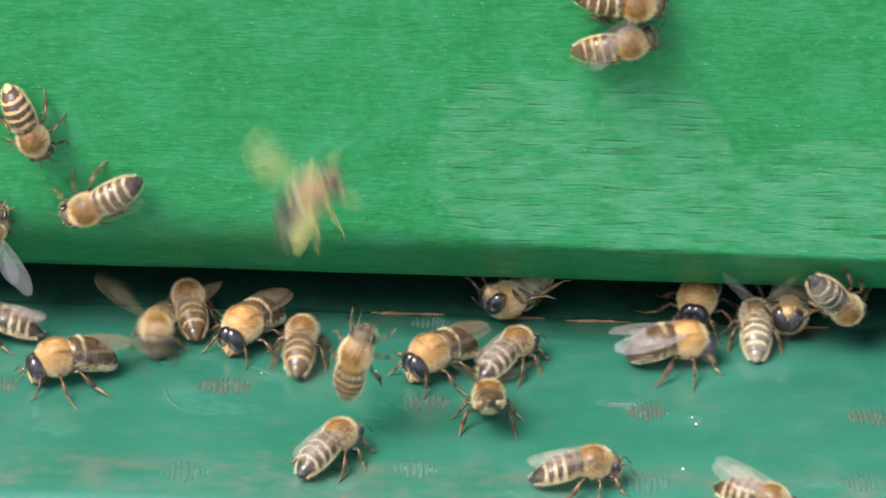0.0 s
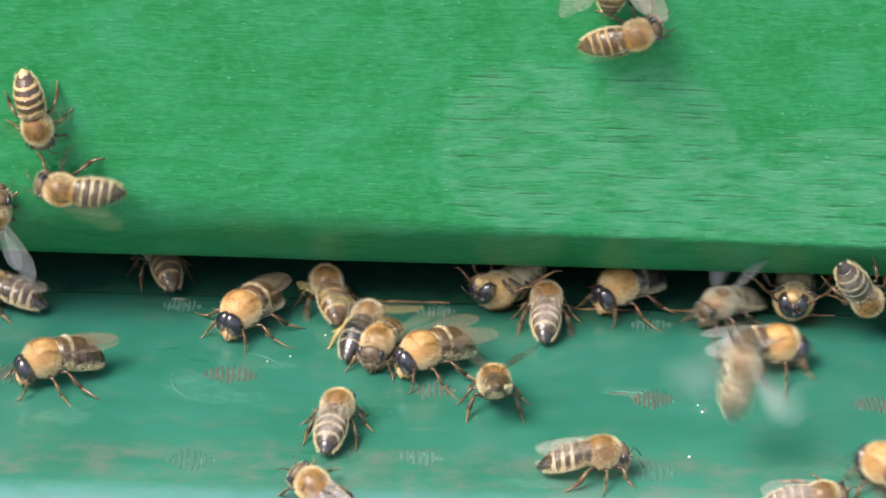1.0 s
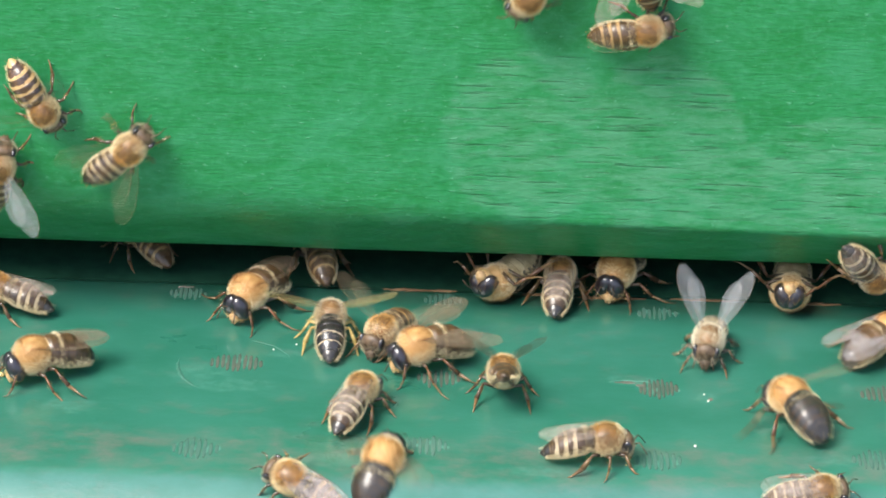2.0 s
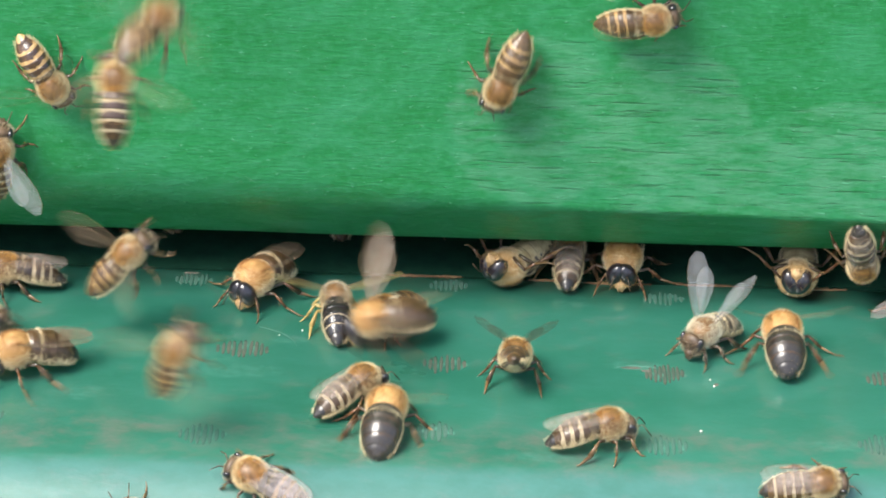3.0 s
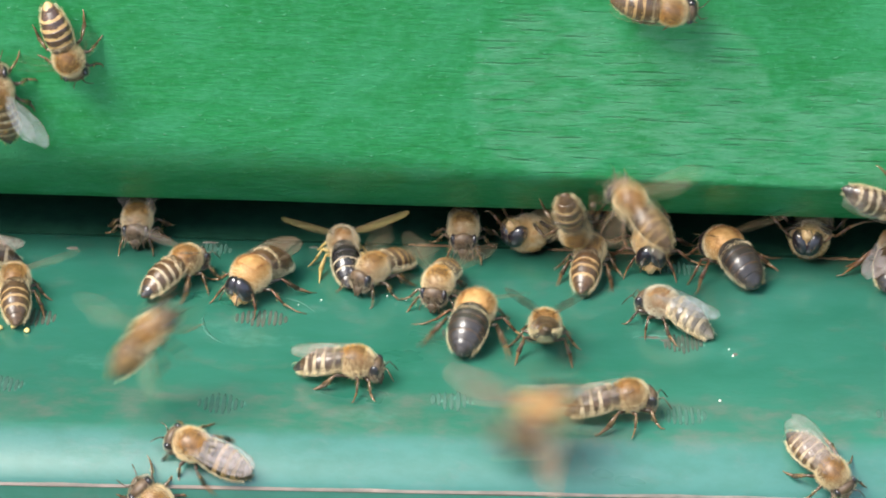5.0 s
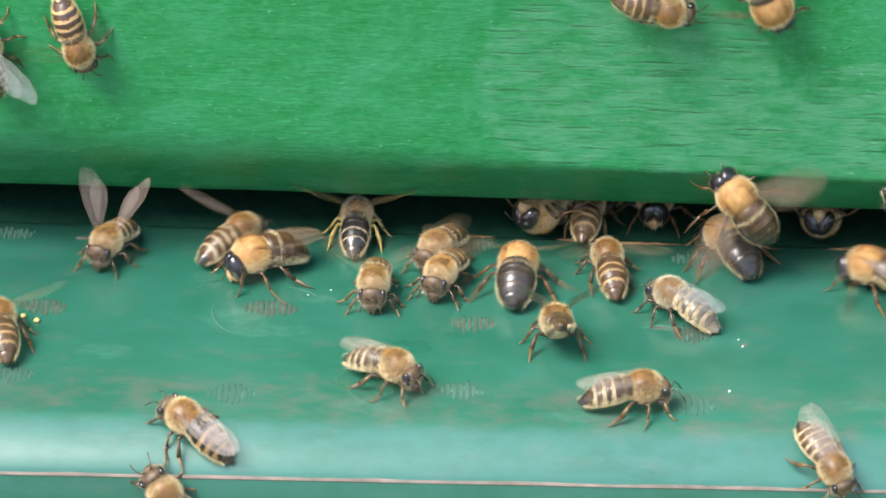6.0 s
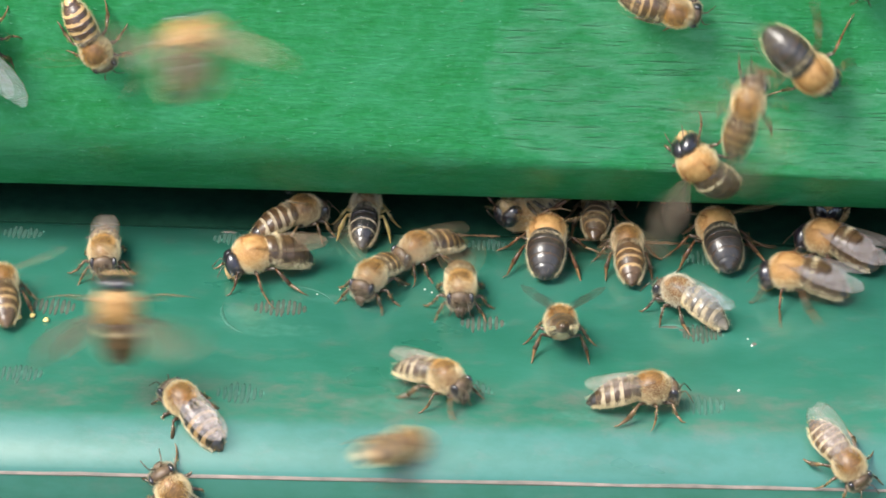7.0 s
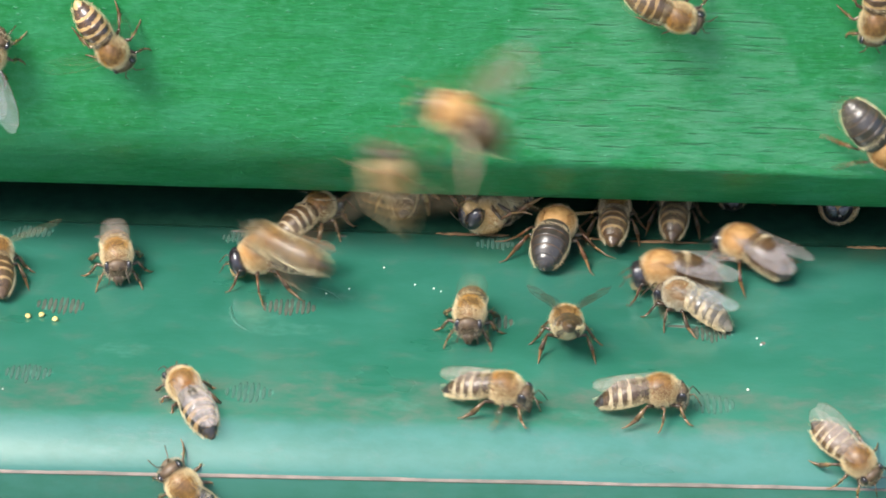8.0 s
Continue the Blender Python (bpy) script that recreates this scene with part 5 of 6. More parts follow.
    walk(bees["aa"], [(0, at(7.6, -40.7, -20.1, 90, -75, 0)), (1.2, at(-0.2, -40.7, -8.1, 90, -73, 0)), (2.3, at(-8.7, -29.1, -1.4, 5, -11, 72)), 
        (2.5, at(-8.6, -31.1, -1.4, 5, -15, 72)), (3, at(-8.2, -27.2, -0.5, 2, -5, 83)), (3.5, at(-3.8, -25.8, -0.2, 5, -2, 74)), 
        (4, at(-1.1, -22.4, -0.0, 0, -0, 75)), (4.5, at(-1.1, -18.3, -0.0, 0, 0, 87)), (5, at(0.0, -12.6, -0.0, 0, -0, 77)), 
        (5.2, at(0.7, -11.1, -0.0, 0, -0, 71)), (6.3, at(5.2, -1.1, -0.0, 0, -0, 89)), (6.5, at(5.9, 0.2, -0.0, 0, -0, 87)), 
        (7, at(6.4, 3.4, -0.0, 0, -0, 88)), (7.5, at(5.9, 5.1, -0.0, 0, -0, 82)), (8, at(6.5, 5.2, -0.0, 0, -0, 78))])
    walk(bees["bb"], [(0, at(-9.9, -38.5, -2.8, -52, -28, 150)), (0.5, at(-12.8, -37.7, -2.2, -27, -23, 143)), 
        (1, at(-15.0, -35.7, -0.8, -27, -23, 143)), (1.2, at(-15.3, -35.4, -0.6, -28, -22, 144)), (2.3, at(-20.7, -36.9, -1.6, -32, -16, 156)), 
        (2.5, at(-22.4, -37.4, -1.9, -32, -16, 156)), (3, at(-23.5, -37.5, -2.0, -32, -14, 158)), (3.5, at(-26.5, -38.2, -2.5, -33, -11, 164)), 
        (4, at(-28.0, -38.5, -2.8, -33, -11, 164)), (4.5, at(-30.1, -38.3, -2.6, -32, -14, 159)), (5, at(-32.6, -37.8, -2.2, -33, -13, 160)), 
        (5.2, at(-33.1, -37.4, -2.0, -32, -15, 157)), (6.3, at(-35.7, -35.8, -1.3, -14, -19, 145)), (6.5, at(-35.9, -35.4, -1.3, -14, -18, 142)), 
        (7, at(-36.5, -33.5, -1.2, -12, -15, 133)), (7.5, at(-37.1, -32.6, -1.1, -11, -14, 128)), (8, at(-37.4, -31.4, -1.0, -9, -12, 121))])
    walk(bees["cc"], [(0, at(-36.9, -40.7, -9.8, -90, -67, 180)), (2.5, at(-37.1, -40.6, -6.7, -76, -72, 175)), 
        (3, at(-37.0, -39.9, -5.9, -51, -62, 149)), (3.5, at(-36.8, -39.9, -5.9, -48, -64, 145)), (4, at(-36.8, -40.0, -5.7, -56, -53, 158)), 
        (4.5, at(-36.9, -40.1, -5.5, -62, -41, 169)), (5, at(-37.2, -40.6, -6.1, -67, -45, 176)), (5.2, at(-37.2, -40.4, -6.1, -67, -50, 174)), 
        (6.3, at(-37.2, -40.4, -6.2, -68, -54, 173)), (7, at(-37.3, -40.2, -6.1, -65, -57, 169)), (7.5, at(-37.1, -40.3, -6.0, -67, -51, 172)), 
        (8, at(-37.1, -40.1, -5.8, -65, -50, 170))])
    walk(bees["dd"], [(0, at(39.3, -34.9, -0.6, 16, 6, -27)), (0.5, at(43.3, -35.4, -0.6, 35, 3, -5)), (1, at(44.4, -35.3, -0.5, 35, -4, 6)), 
        (1.2, at(44.3, -35.6, -0.7, 35, -5, 7)), (2.3, at(43.5, -35.8, -0.8, 35, -6, 8)), (2.5, at(43.3, -35.8, -0.9, 35, -5, 7)), 
        (3, at(43.0, -36.5, -1.4, 35, -3, 5)), (3.5, at(43.1, -36.4, -1.3, 34, 7, -10)), (4, at(43.1, -37.4, -2.0, 33, 11, -16)), 
        (4.5, at(43.0, -37.3, -1.9, 33, 12, -18)), (5, at(41.8, -38.6, -2.8, 25, 25, -42)), (5.2, at(41.4, -39.0, -3.1, 23, 28, -48)), 
        (6.3, at(40.6, -39.2, -3.3, 9, 30, -59)), (6.5, at(40.6, -39.1, -3.3, 8, 29, -63)), (7, at(41.6, -38.8, -3.0, 22, 28, -50)), 
        (7.5, at(41.4, -38.6, -2.8, 24, 27, -46)), (8, at(41.6, -38.5, -2.7, 26, 24, -40))])
    walk(bees["ee"], [(0, at(-37.7, 31.5, -0.0, -0, -0, -88)), (4, at(-42.0, 20.9, -0.0, -0, -0, -88)), (5, at(-43.9, 7.0, -0.0, -0, -0, -89)), 
        (5.2, at(-44.4, 5.4, -0.0, 0, -0, -90)), (6.3, at(-49.5, -3.0, -0.0, 0, -0, -113)), (6.5, at(-50.0, -3.6, -0.0, 0, -0, -112)), 
        (7, at(-49.3, -3.9, -0.0, -0, -0, -85)), (7.5, at(-49.1, -4.7, -0.0, -0, -0, -83)), (8, at(-48.7, -4.9, 0.0, 0, -0, -80))])
    walk(bees["ff"], [(0, at(-3.3, 25.9, -0.0, 0, -0, -91)), (3.5, at(-6.6, 17.1, -0.0, 0, -0, -92)), (4, at(-8.1, 9.9, -0.0, 0, -0, -91)), 
        (4.5, at(-9.5, 4.0, -0.0, 0, -0, -90)), (5, at(-13.1, -3.4, -0.0, 0, -0, -130)), (5.2, at(-13.0, -4.8, -0.0, 0, -0, -121)), 
        (6.3, at(-14.6, -9.9, -0.0, -0, -0, -87)), (6.5, at(-15.0, -9.2, -0.0, -0, 0, -85)), (7, at(-15.5, -7.9, -0.0, 0, 0, -115)), 
        (7.5, at(-17.5, -11.2, -0.0, 0, -0, -157)), (7.7, at(-17.9, -8.0, -0.0, 0, -0, -159)), (7.8, at(-18.0, -8.0, -0.0, 0, -0, -159)), 
        (7.9, at(-21.0, -11.1, 3.4, -31, 16, 140)), (8, at(-28.3, -7.8, 5.6, -30, -2, 152))])
    walk(bees["gg"], [(0, at(3.3, 38.8, -0.0, -0, -0, -90)), (4.5, at(-1.0, 11.6, -0.0, -0, -0, -89)), (5, at(-1.9, 7.1, 0.0, -0, -0, -89)), 
        (5.2, at(-3.1, 4.9, -0.0, 0, -0, -95)), (6.3, at(-8.2, -1.0, -0.0, 0, -0, -119)), (6.5, at(-9.4, -1.4, -0.0, 0, -0, -118)), 
        (7, at(-10.1, -0.7, -0.0, 0, -0, -141)), (7.3, at(-8.8, 8.8, -0.0, 0, -0, -115)), (8, at(-4.1, 20.8, -0.0, 0, -0, -114))])
    walk(bees["hh"], [(0, at(-46.6, -18.5, 87.3, 24, 19, 59)), (3.3, at(-37.5, -17.7, 58.4, 27, -1, 40)), (3.5, at(-18.5, -17.5, 41.7, 27, -19, 34)), 
        (3.7, at(0.8, -17.9, 31.3, 17, 1, 63)), (3.9, at(25.1, -8.0, 15.9, 20, 6, 58)), (4, at(24.2, -5.0, -0.0, 0, -0, 75)), 
        (4.5, at(23.6, 4.4, -0.0, 0, -0, 91)), (5, at(14.3, 2.7, -0.0, 0, -0, 81)), (5.2, at(14.8, -2.6, -0.0, 0, -0, 78)), 
        (6.3, at(15.4, 0.3, -0.0, 0, -0, 103)), (6.5, at(15.7, 0.9, -0.0, 0, -0, 98)), (7, at(16.6, 2.7, -0.0, 0, -0, 94)), 
        (7.5, at(19.9, 5.3, -0.0, 0, -0, 85)), (8, at(22.0, 13.5, -0.0, 0, -0, 85))])
    walk(bees["ii"], [(0, at(110.6, -26.8, 47.0, 23, -25, 46)), (4.9, at(70.4, -17.0, 24.3, 17, -17, 59)), (5.1, at(42.1, -8.9, 13.1, 19, -19, 55)), 
        (5.2, at(30.3, -8.7, 10.6, 23, -30, 45)), (5.7, at(30.7, -1.6, 10.8, -15, -27, 118)), (6.3, at(28.8, 2.6, 12.7, -116, -46, -147)), 
        (6.5, at(26.4, 2.7, 13.2, -113, -45, -149)), (7, at(24.6, 1.4, 18.3, -117, -47, -161)), (7.5, at(23.7, -0.1, 21.0, -106, -38, -180)), 
        (7.7, at(20.9, 0.0, 20.6, -90, -40, 180)), (7.8, at(9.6, -9.0, 22.1, -25, -20, 139)), (7.9, at(2.5, -15.1, 27.3, -28, -25, 149)), 
        (8, at(-7.9, -23.0, 33.5, -38, -33, 180))])
    walk(bees["kk"], [(0, at(30.4, 0.0, 73.7, 90, 38, 0)), (5.5, at(31.1, 0.0, 46.8, 90, 62, 0)), (6.3, at(34.4, 0.0, 37.3, 90, 57, 0)), 
        (6.5, at(34.7, 0.0, 36.4, 90, 35, 0)), (7, at(37.6, 0.0, 31.0, 90, 41, 0)), (7.5, at(43.3, 0.0, 23.8, 90, 42, 0)), 
        (8, at(46.5, 0.0, 20.8, 90, 45, 0))])
    walk(bees["ll"], [(0, at(45.2, 0.0, 74.7, -90, 86, 180)), (7, at(43.1, 0.0, 44.2, -90, 86, 180)), (7.5, at(43.0, 0.0, 39.8, -90, 83, 180)), 
        (8, at(43.5, 0.0, 37.7, -90, 88, 180))])
    walk(bees["s"], [(0, at(-13.6, -20.2, 32.1, 42, -43, 0)), (0.2, at(-11.7, -8.8, 13.7, 5, -32, 81)), (0.4, at(-7.2, -4.7, 16.0, 6, -39, 78)), 
        (0.5, at(-6.0, -3.4, 17.1, 77, -81, 0)), (0.6, at(-9.7, -2.7, 11.3, 5, -40, 81)), (0.8, at(-12.6, 2.2, -0.0, 0, -0, 82)), 
        (1, at(-10.0, -1.2, -0.0, 0, -0, 71)), (1.2, at(-10.1, -3.0, -0.0, 0, -0, 71)), (1.8, at(-13.6, -3.7, -0.0, 0, -0, 84)), 
        (2.3, at(-17.4, -4.5, 0.0, 0, -0, 102)), (2.5, at(-18.0, -4.0, -0.0, -0, 0, 104)), (3, at(-15.4, -3.4, -0.0, 0, -0, 95)), 
        (3.5, at(-14.9, -2.1, -0.0, 0, -0, 88)), (4, at(-15.5, -1.2, -0.0, 0, -0, 93)), (4.5, at(-16.5, 1.0, -0.0, 0, -0, 98)), 
        (5, at(-17.2, 2.9, -0.0, 0, -0, 99)), (5.2, at(-17.2, 4.2, -0.0, 0, -0, 92)), (6.3, at(-16.8, 8.4, -0.0, 0, -0, 89)), 
        (6.5, at(-16.9, 8.7, -0.0, 0, -0, 91)), (7, at(-17.0, 10.0, -0.0, 0, -0, 89)), (7.5, at(-16.7, 11.4, -0.0, 0, -0, 89)), 
        (8, at(-13.4, 17.3, -0.0, 0, -0, 88))])
    walk(bees["ww"], [(0, at(75.9, -27.6, 17.7, -22, -5, 128)), (1.9, at(69.2, -27.7, 15.0, -29, -5, 151)), 
        (2.3, at(36.2, -42.7, 34.3, -58, -65, 180)), (2.5, at(9.7, -31.6, 38.1, -2, -48, 93)), (2.7, at(-20.2, -27.6, 34.2, -14, -6, 114)), 
        (2.9, at(-33.2, -27.2, 44.3, -2, -19, 93)), (3, at(-35.0, -22.4, 48.4, 17, -13, 59)), (3.2, at(-29.5, -22.1, 66.2, 13, -23, 67)), 
        (8, at(-21.1, -27.2, 104.6, 19, -19, 55))])
    walk(bees["vv"], [(0, at(-4.2, -22.3, -47.3, -88, -89, 180)), (2, at(2.4, -22.3, -32.9, 83, -85, 0)), (2.3, at(6.0, -36.6, 2.4, 8, -55, 76)), 
        (2.5, at(13.1, -37.4, 11.5, 75, -80, 0)), (2.7, at(26.9, -27.0, 18.6, 22, -33, 48)), (3, at(59.5, -27.6, 38.1, 19, -5, 58)), 
        (8, at(86.2, -27.6, 33.6, 18, -5, 59))])
    walk(bees["yy"], [(0, at(-72.6, -37.5, 3.6, 24, -10, 43)), (2.5, at(-69.9, -23.5, 6.0, 22, -8, 51)), (2.9, at(-49.0, -7.4, 10.5, 22, -14, 48)), 
        (3, at(-38.7, -7.1, 10.8, 45, -49, 0)), (3.1, at(-40.6, -7.0, 12.8, 10, -26, 71)), (3.3, at(-37.9, -10.7, 17.0, 4, -38, 84)), 
        (3.5, at(-39.9, -17.3, 36.4, 85, -86, 0)), (3.7, at(-39.8, -21.8, 61.5, -1, -33, 93)), (8, at(-42.6, -22.0, 102.1, -1, -25, 92))])
    walk(bees["zz"], [(0, at(-95.5, -17.7, 24.9, -20, -4, 124)), (2.9, at(-78.2, -17.6, 20.7, -20, -4, 125)), 
        (3.3, at(-62.5, -12.6, 20.8, -22, -5, 130)), (3.5, at(-46.7, -12.6, 22.4, 23, -6, 48)), (3.6, at(-51.9, -11.8, 33.3, 11, -35, 69)), 
        (3.75, at(-62.7, -17.0, 43.2, -10, -25, 107)), (8, at(-117.5, -17.6, 21.2, -20, -4, 124))])
    walk(bees["ac"], [(0, at(79.5, -18.5, 51.8, 30, 25, 54)), (3.6, at(60.6, -18.6, 34.1, -28, 25, 123)), (4, at(35.8, -4.8, 12.8, -1, -35, 92)), 
        (4.2, at(41.2, -16.7, 9.7, 8, -39, 75)), (4.4, at(59.1, -25.2, 7.4, 19, -23, 53)), (8, at(90.5, -28.2, 7.5, 18, -22, 56))])
    walk(bees["ad"], [(0, at(55.6, -23.7, 99.0, -27, 26, 119)), (3.6, at(43.8, -23.8, 71.5, -30, 30, 121)), (4, at(21.5, -21.7, 48.1, -14, -54, 114)), 
        (4.2, at(2.0, -22.3, 35.0, -17, -16, 121)), (4.4, at(-22.9, -27.3, 29.0, -16, -16, 120)), (4.5, at(-36.9, -32.6, 35.3, -64, -72, 180)), 
        (4.6, at(-49.0, -32.0, 35.3, -17, -31, 122)), (4.8, at(-75.0, -32.7, 40.0, -22, -3, 130)), (8, at(-116.9, -32.6, 36.9, -22, -4, 129))])
    walk(bees["ae"], [(0, at(-27.4, -17.7, 110.8, 19, -1, 59)), (4.5, at(-18.6, -17.7, 66.2, 20, -4, 56)), (4.8, at(-2.7, -17.6, 38.9, 20, -6, 55)), 
        (5, at(18.2, -5.2, 13.8, -27, -34, 143)), (5.2, at(0.2, -4.9, 10.9, 23, -47, 47)), (5.5, at(-12.3, -22.1, 56.2, -15, -23, 117)), 
        (8, at(-34.8, -22.3, 102.6, -18, -18, 124))])
    walk(bees["af"], [(0, at(-99.2, -37.5, -5.3, 22, -9, 50)), (4.5, at(-72.8, -37.3, -3.9, 22, -19, 47)), (4.8, at(-48.8, -37.1, 7.2, 23, -29, 44)), 
        (5, at(-35.7, -34.0, 12.6, 49, -54, 0)), (5.2, at(-28.3, -22.0, 11.8, 49, -54, 0)), (5.6, at(-6.3, -27.1, 58.8, 20, -26, 51)), 
        (8, at(18.9, -27.2, 105.6, 17, -18, 58))])
    walk(bees["ag"], [(0, at(-49.9, -17.7, -81.3, 47, -52, 0)), (4.5, at(-44.0, -37.0, -25.5, 20, -17, 52)), (4.8, at(-17.9, -36.8, 2.9, 20, -24, 52)), 
        (5, at(10.1, -37.6, 6.0, 50, -56, 0)), (5.2, at(37.9, -25.7, 8.1, 21, -30, 49)), (5.5, at(73.2, -21.7, 18.8, 17, -27, 57)), 
        (8, at(109.5, -21.7, 19.0, 16, -27, 60))])
    walk(bees["ah"], [(0, at(16.3, -7.1, 95.9, 9, -20, 74)), (0.3, at(22.4, -7.0, 59.0, 5, -25, 81)), (0.5, at(23.9, -4.8, 47.1, 6, -33, 79)), 
        (0.6, at(23.2, -4.9, 40.4, 8, -28, 76)), (0.8, at(26.4, -4.7, 25.0, 5, -45, 81)), (1, at(35.2, -26.3, 15.1, 80, -83, 0)), 
        (1.2, at(38.0, -26.9, 8.6, 15, -33, 63)), (1.6, at(63.2, -18.8, 8.9, 9, -32, 73)), (8, at(96.8, -30.0, 8.8, 19, -34, 54))])
    walk(bees["ai"], [(0, at(-7.6, -12.8, -54.0, 23, 3, 51)), (0.8, at(2.1, -37.8, -10.2, 25, 3, 47)), (1, at(21.7, -37.8, -4.3, 26, 1, 44)), 
        (1.2, at(34.8, -32.8, 4.5, 28, 1, 37)), (1.5, at(66.3, -12.5, 5.7, 20, -8, 54)), (8, at(97.7, -24.6, 5.7, 19, -7, 57))])
    walk(bees["mm"], [(0, at(-57.9, -12.7, -76.1, 47, -51, 0)), (5.7, at(-52.1, -11.4, -61.0, 16, -41, 61)), 
        (6.3, at(-31.5, -36.8, 2.3, -85, -87, 180)), (6.5, at(-21.7, -37.0, 11.1, 68, -74, 0)), (6.7, at(-17.1, -24.3, 10.2, 14, -46, 65)), 
        (6.9, at(-20.2, -21.7, 43.1, -6, -25, 101)), (7, at(-35.7, -21.3, 40.5, -0, -37, 91)), (7.1, at(-44.1, -22.0, 39.0, -11, -16, 109)), 
        (7.3, at(-70.7, -22.4, 38.7, -18, -5, 120)), (8, at(-113.7, -22.4, 37.4, -17, -5, 119))])
    walk(bees["nn"], [(0, at(-108.6, -10.0, 39.2, -21, 9, 121)), (5.9, at(-72.1, -9.9, 23.0, -21, 9, 122)), 
        (6.3, at(-58.1, -8.4, 16.5, -11, -37, 109)), (6.5, at(-55.6, -10.1, 6.2, 25, -13, 42)), (6.7, at(-43.8, -23.9, 7.6, 25, -27, 39)), 
        (6.9, at(-36.5, -26.3, 9.1, 8, -38, 75)), (7, at(-43.8, -30.8, 14.0, -88, -89, 180)), (7.1, at(-50.1, -22.5, 8.5, -9, -31, 106)), 
        (7.3, at(-71.2, -12.3, 12.9, -19, -7, 123)), (8, at(-120.2, -12.3, 11.3, -18, -7, 122))])
    walk(bees["pp"], [(0, at(-36.6, -17.4, -80.4, 24, -16, 44)), (6.5, at(-30.0, -37.6, -30.9, 21, -5, 52)), (6.9, at(-20.3, -37.7, -5.5, 21, -4, 54)), 
        (7, at(-11.0, -38.1, -3.5, 28, 15, 48)), (7.1, at(-4.4, -38.3, -7.0, 28, 19, 51)), (7.3, at(11.6, -38.6, -21.7, 34, 30, 52)), 
        (8, at(28.5, -18.4, -78.3, 38, 32, 44))])
    walk(bees["qq"], [(0, at(95.2, -12.6, 39.9, -22, -4, 129)), (6, at(65.0, -12.6, 25.1, -22, -5, 129)), (6.3, at(42.4, -11.7, 26.2, -12, -42, 111)), 
        (6.5, at(25.1, -11.7, 29.7, 14, -55, 67)), (6.7, at(19.6, -11.8, 33.4, -9, -34, 106)), (6.9, at(26.1, -11.6, 36.7, 6, -48, 80)), 
        (7, at(30.0, -12.4, 32.9, 73, -78, 0)), (7.1, at(28.3, -11.6, 30.2, 6, -59, 80)), (7.3, at(21.0, -9.5, 22.3, -67, -74, 180)), 
        (7.5, at(19.5, -11.3, 36.4, -88, -89, 180)), (7.7, at(13.7, -16.8, 56.9, -6, -34, 101)), (8, at(11.3, -16.9, 76.9, -6, -30, 100))])
    walk(bees["rr"], [(0, at(8.2, -13.7, 112.9, -29, 28, 121)), (7, at(-3.8, -12.7, 48.2, -17, -2, 118)), (7.3, at(-18.4, -12.5, 16.8, -19, -9, 124)), 
        (7.5, at(-36.6, -19.4, 33.6, -26, -17, 141)), (7.7, at(-63.5, -22.7, 43.1, -28, -3, 144)), (8, at(-93.7, -22.8, 41.9, -20, 1, 123))])
    walk(bees["ss"], [(0, at(41.7, -8.8, -85.0, 18, -54, 59)), (7, at(25.4, -36.7, -21.0, 15, -54, 63)), (7.3, at(19.6, -36.7, 3.3, -4, -45, 98)), 
        (7.5, at(15.0, -32.7, 10.7, -16, -51, 118)), (7.7, at(9.5, -23.6, 11.1, 3, -54, 84)), (7.8, at(1.7, -10.7, 9.9, -2, -39, 94)), 
        (7.9, at(-3.6, -14.7, 16.8, -2, -41, 94)), (8, at(-14.3, -19.3, 26.0, -83, -85, 180))])
    walk(bees["tt"], [(0, at(-106.3, -4.5, 5.7, 23, -10, 47)), (5.9, at(-77.5, -14.6, 5.7, 12, -6, 70)), (6.3, at(-51.7, -1.7, 16.1, -60, -67, 180)), 
        (6.5, at(-53.7, -3.9, 25.3, -50, -56, 180)), (6.7, at(-58.6, -7.1, 33.1, -19, -23, 126)), (6.9, at(-76.3, -7.7, 39.9, -20, -4, 125)), 
        (8, at(-115.4, -7.7, 56.7, -19, -3, 123))])
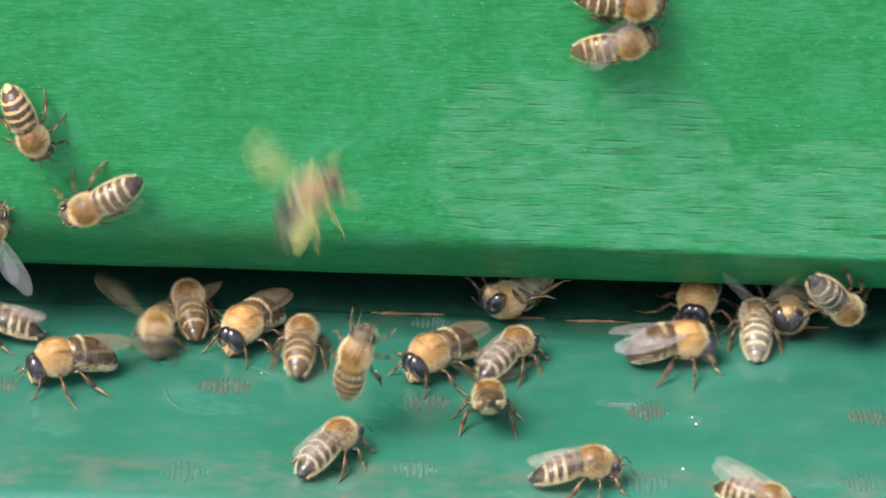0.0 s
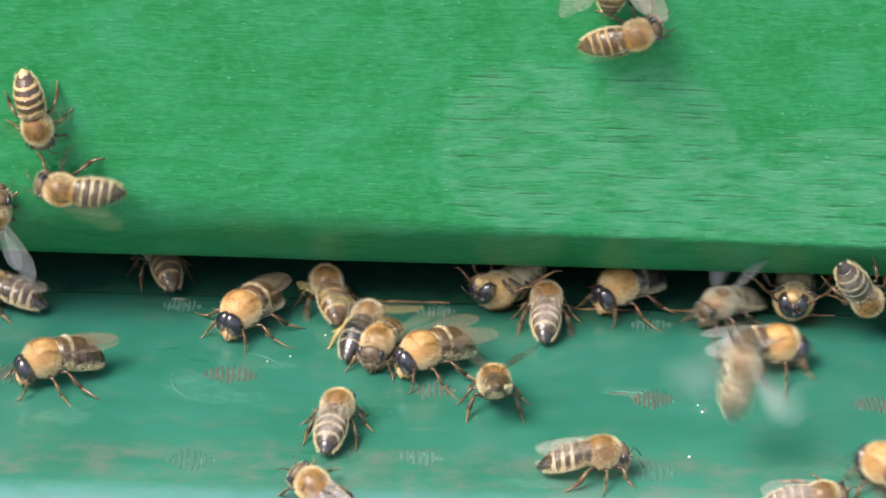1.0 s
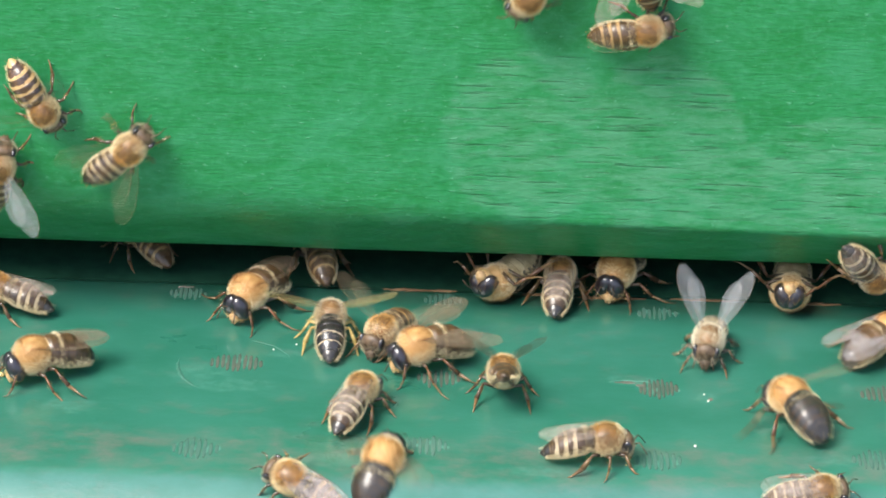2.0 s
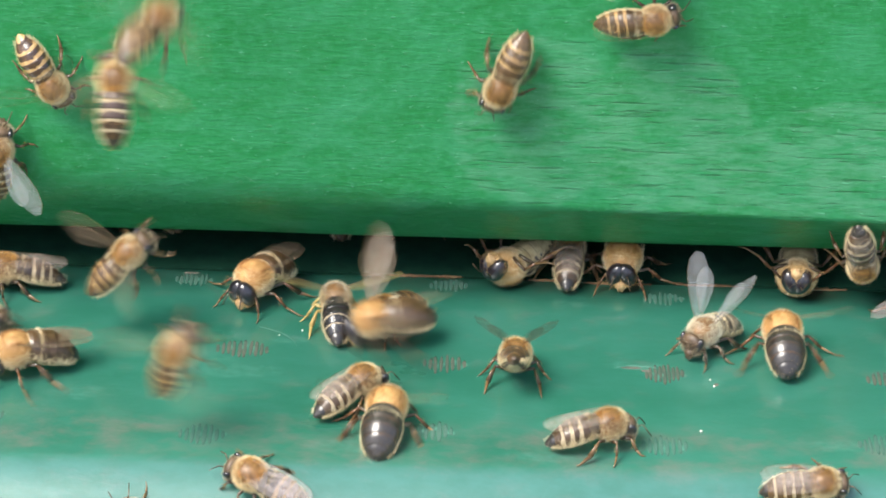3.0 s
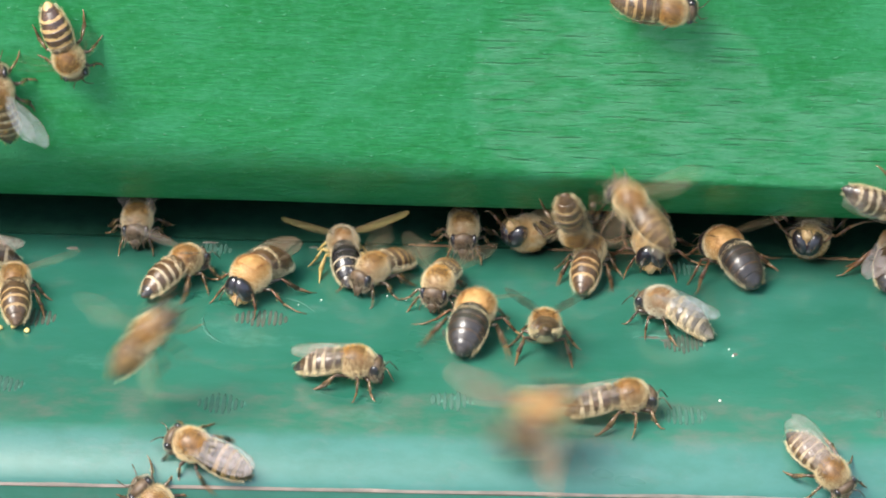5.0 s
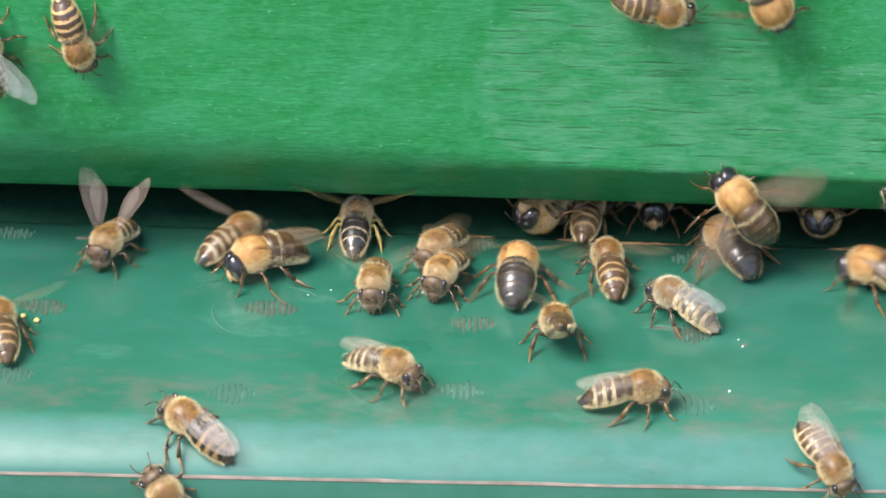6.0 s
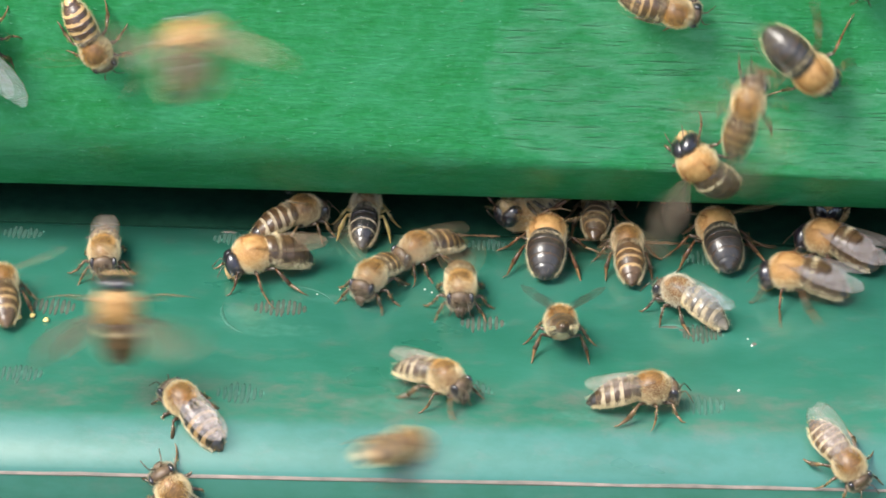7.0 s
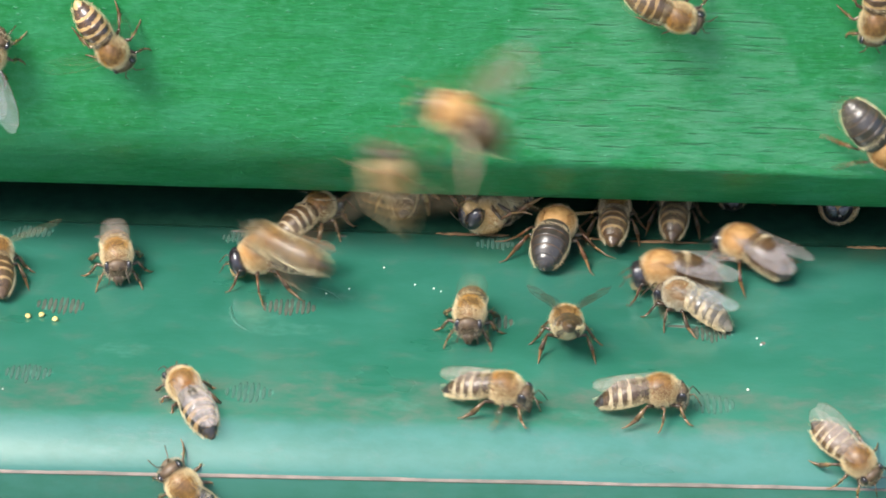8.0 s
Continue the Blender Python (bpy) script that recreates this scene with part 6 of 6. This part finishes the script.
    flap(bees["b"], 2.6, 3.8)
    flap(bees["m3"], 1.7, 3.6)
    flap(bees["o"], 0, 0.3)
    flap(bees["t1"], 3, 3.8)
    flap(bees["v2"], 0.1, 0.9)
    flap(bees["ff"], 7.8, 8.1)
    flap(bees["hh"], 3.2, 4)
    flap(bees["ii"], 5, 8.1)
    flap(bees["s"], 0, 0.7)
    flap(bees["ww"], 2.2, 3.1)
    flap(bees["vv"], 2.2, 2.8)
    flap(bees["yy"], 2.8, 3.6)
    flap(bees["zz"], 3.2, 3.85)
    flap(bees["ac"], 3.5, 4.5)
    flap(bees["ad"], 3.9, 4.7)
    flap(bees["ae"], 4.7, 5.6)
    flap(bees["af"], 4.7, 5.7)
    flap(bees["ag"], 4.4, 5.3)
    flap(bees["ah"], 0.2, 1.7)
    flap(bees["ai"], 0.7, 1.3)
    flap(bees["mm"], 6.2, 7.2)
    flap(bees["nn"], 6.2, 7.2)
    flap(bees["pp"], 6.8, 7.4)
    flap(bees["qq"], 6.2, 7.6)
    flap(bees["rr"], 6.9, 7.8)
    flap(bees["ss"], 6.9, 8.1)
    flap(bees["tt"], 6.2, 6.8)
    fold(bees["p"], 3.8, 4.4, "folded")
    fold(bees["ee"], 6.55, 6.9, "folded")
    stride(bees["z"], 5.2, 8)
    stride(bees["m2"], 2.8, 6.6)
    stride(bees["bb"], 2.4, 5.2)
    stride(bees["r"], 0.8, 3.2)
    stride(bees["aa"], 1.6, 6.2)
    stride(bees["f"], 1.4, 5.4)
    stride(bees["hh"], 4, 5.4)
    stride(bees["q"], 0.2, 2.4)
    stride(bees["j1"], 5.6, 8)
    stride(bees["j2"], 6.2, 8)
    stride(bees["kk"], 5.6, 8)
    stride(bees["ff"], 4, 5.4)
    stride(bees["l"], 2.6, 4)
    stride(bees["i2"], 0, 1.6)
    stride(bees["b"], 0.2, 2.3)
    stride(bees["n"], 0, 1.6)
    stride(bees["o"], 3.2, 5)
    stride(bees["gg"], 5, 6.6)
    stride(bees["ee"], 5, 7)


motions()
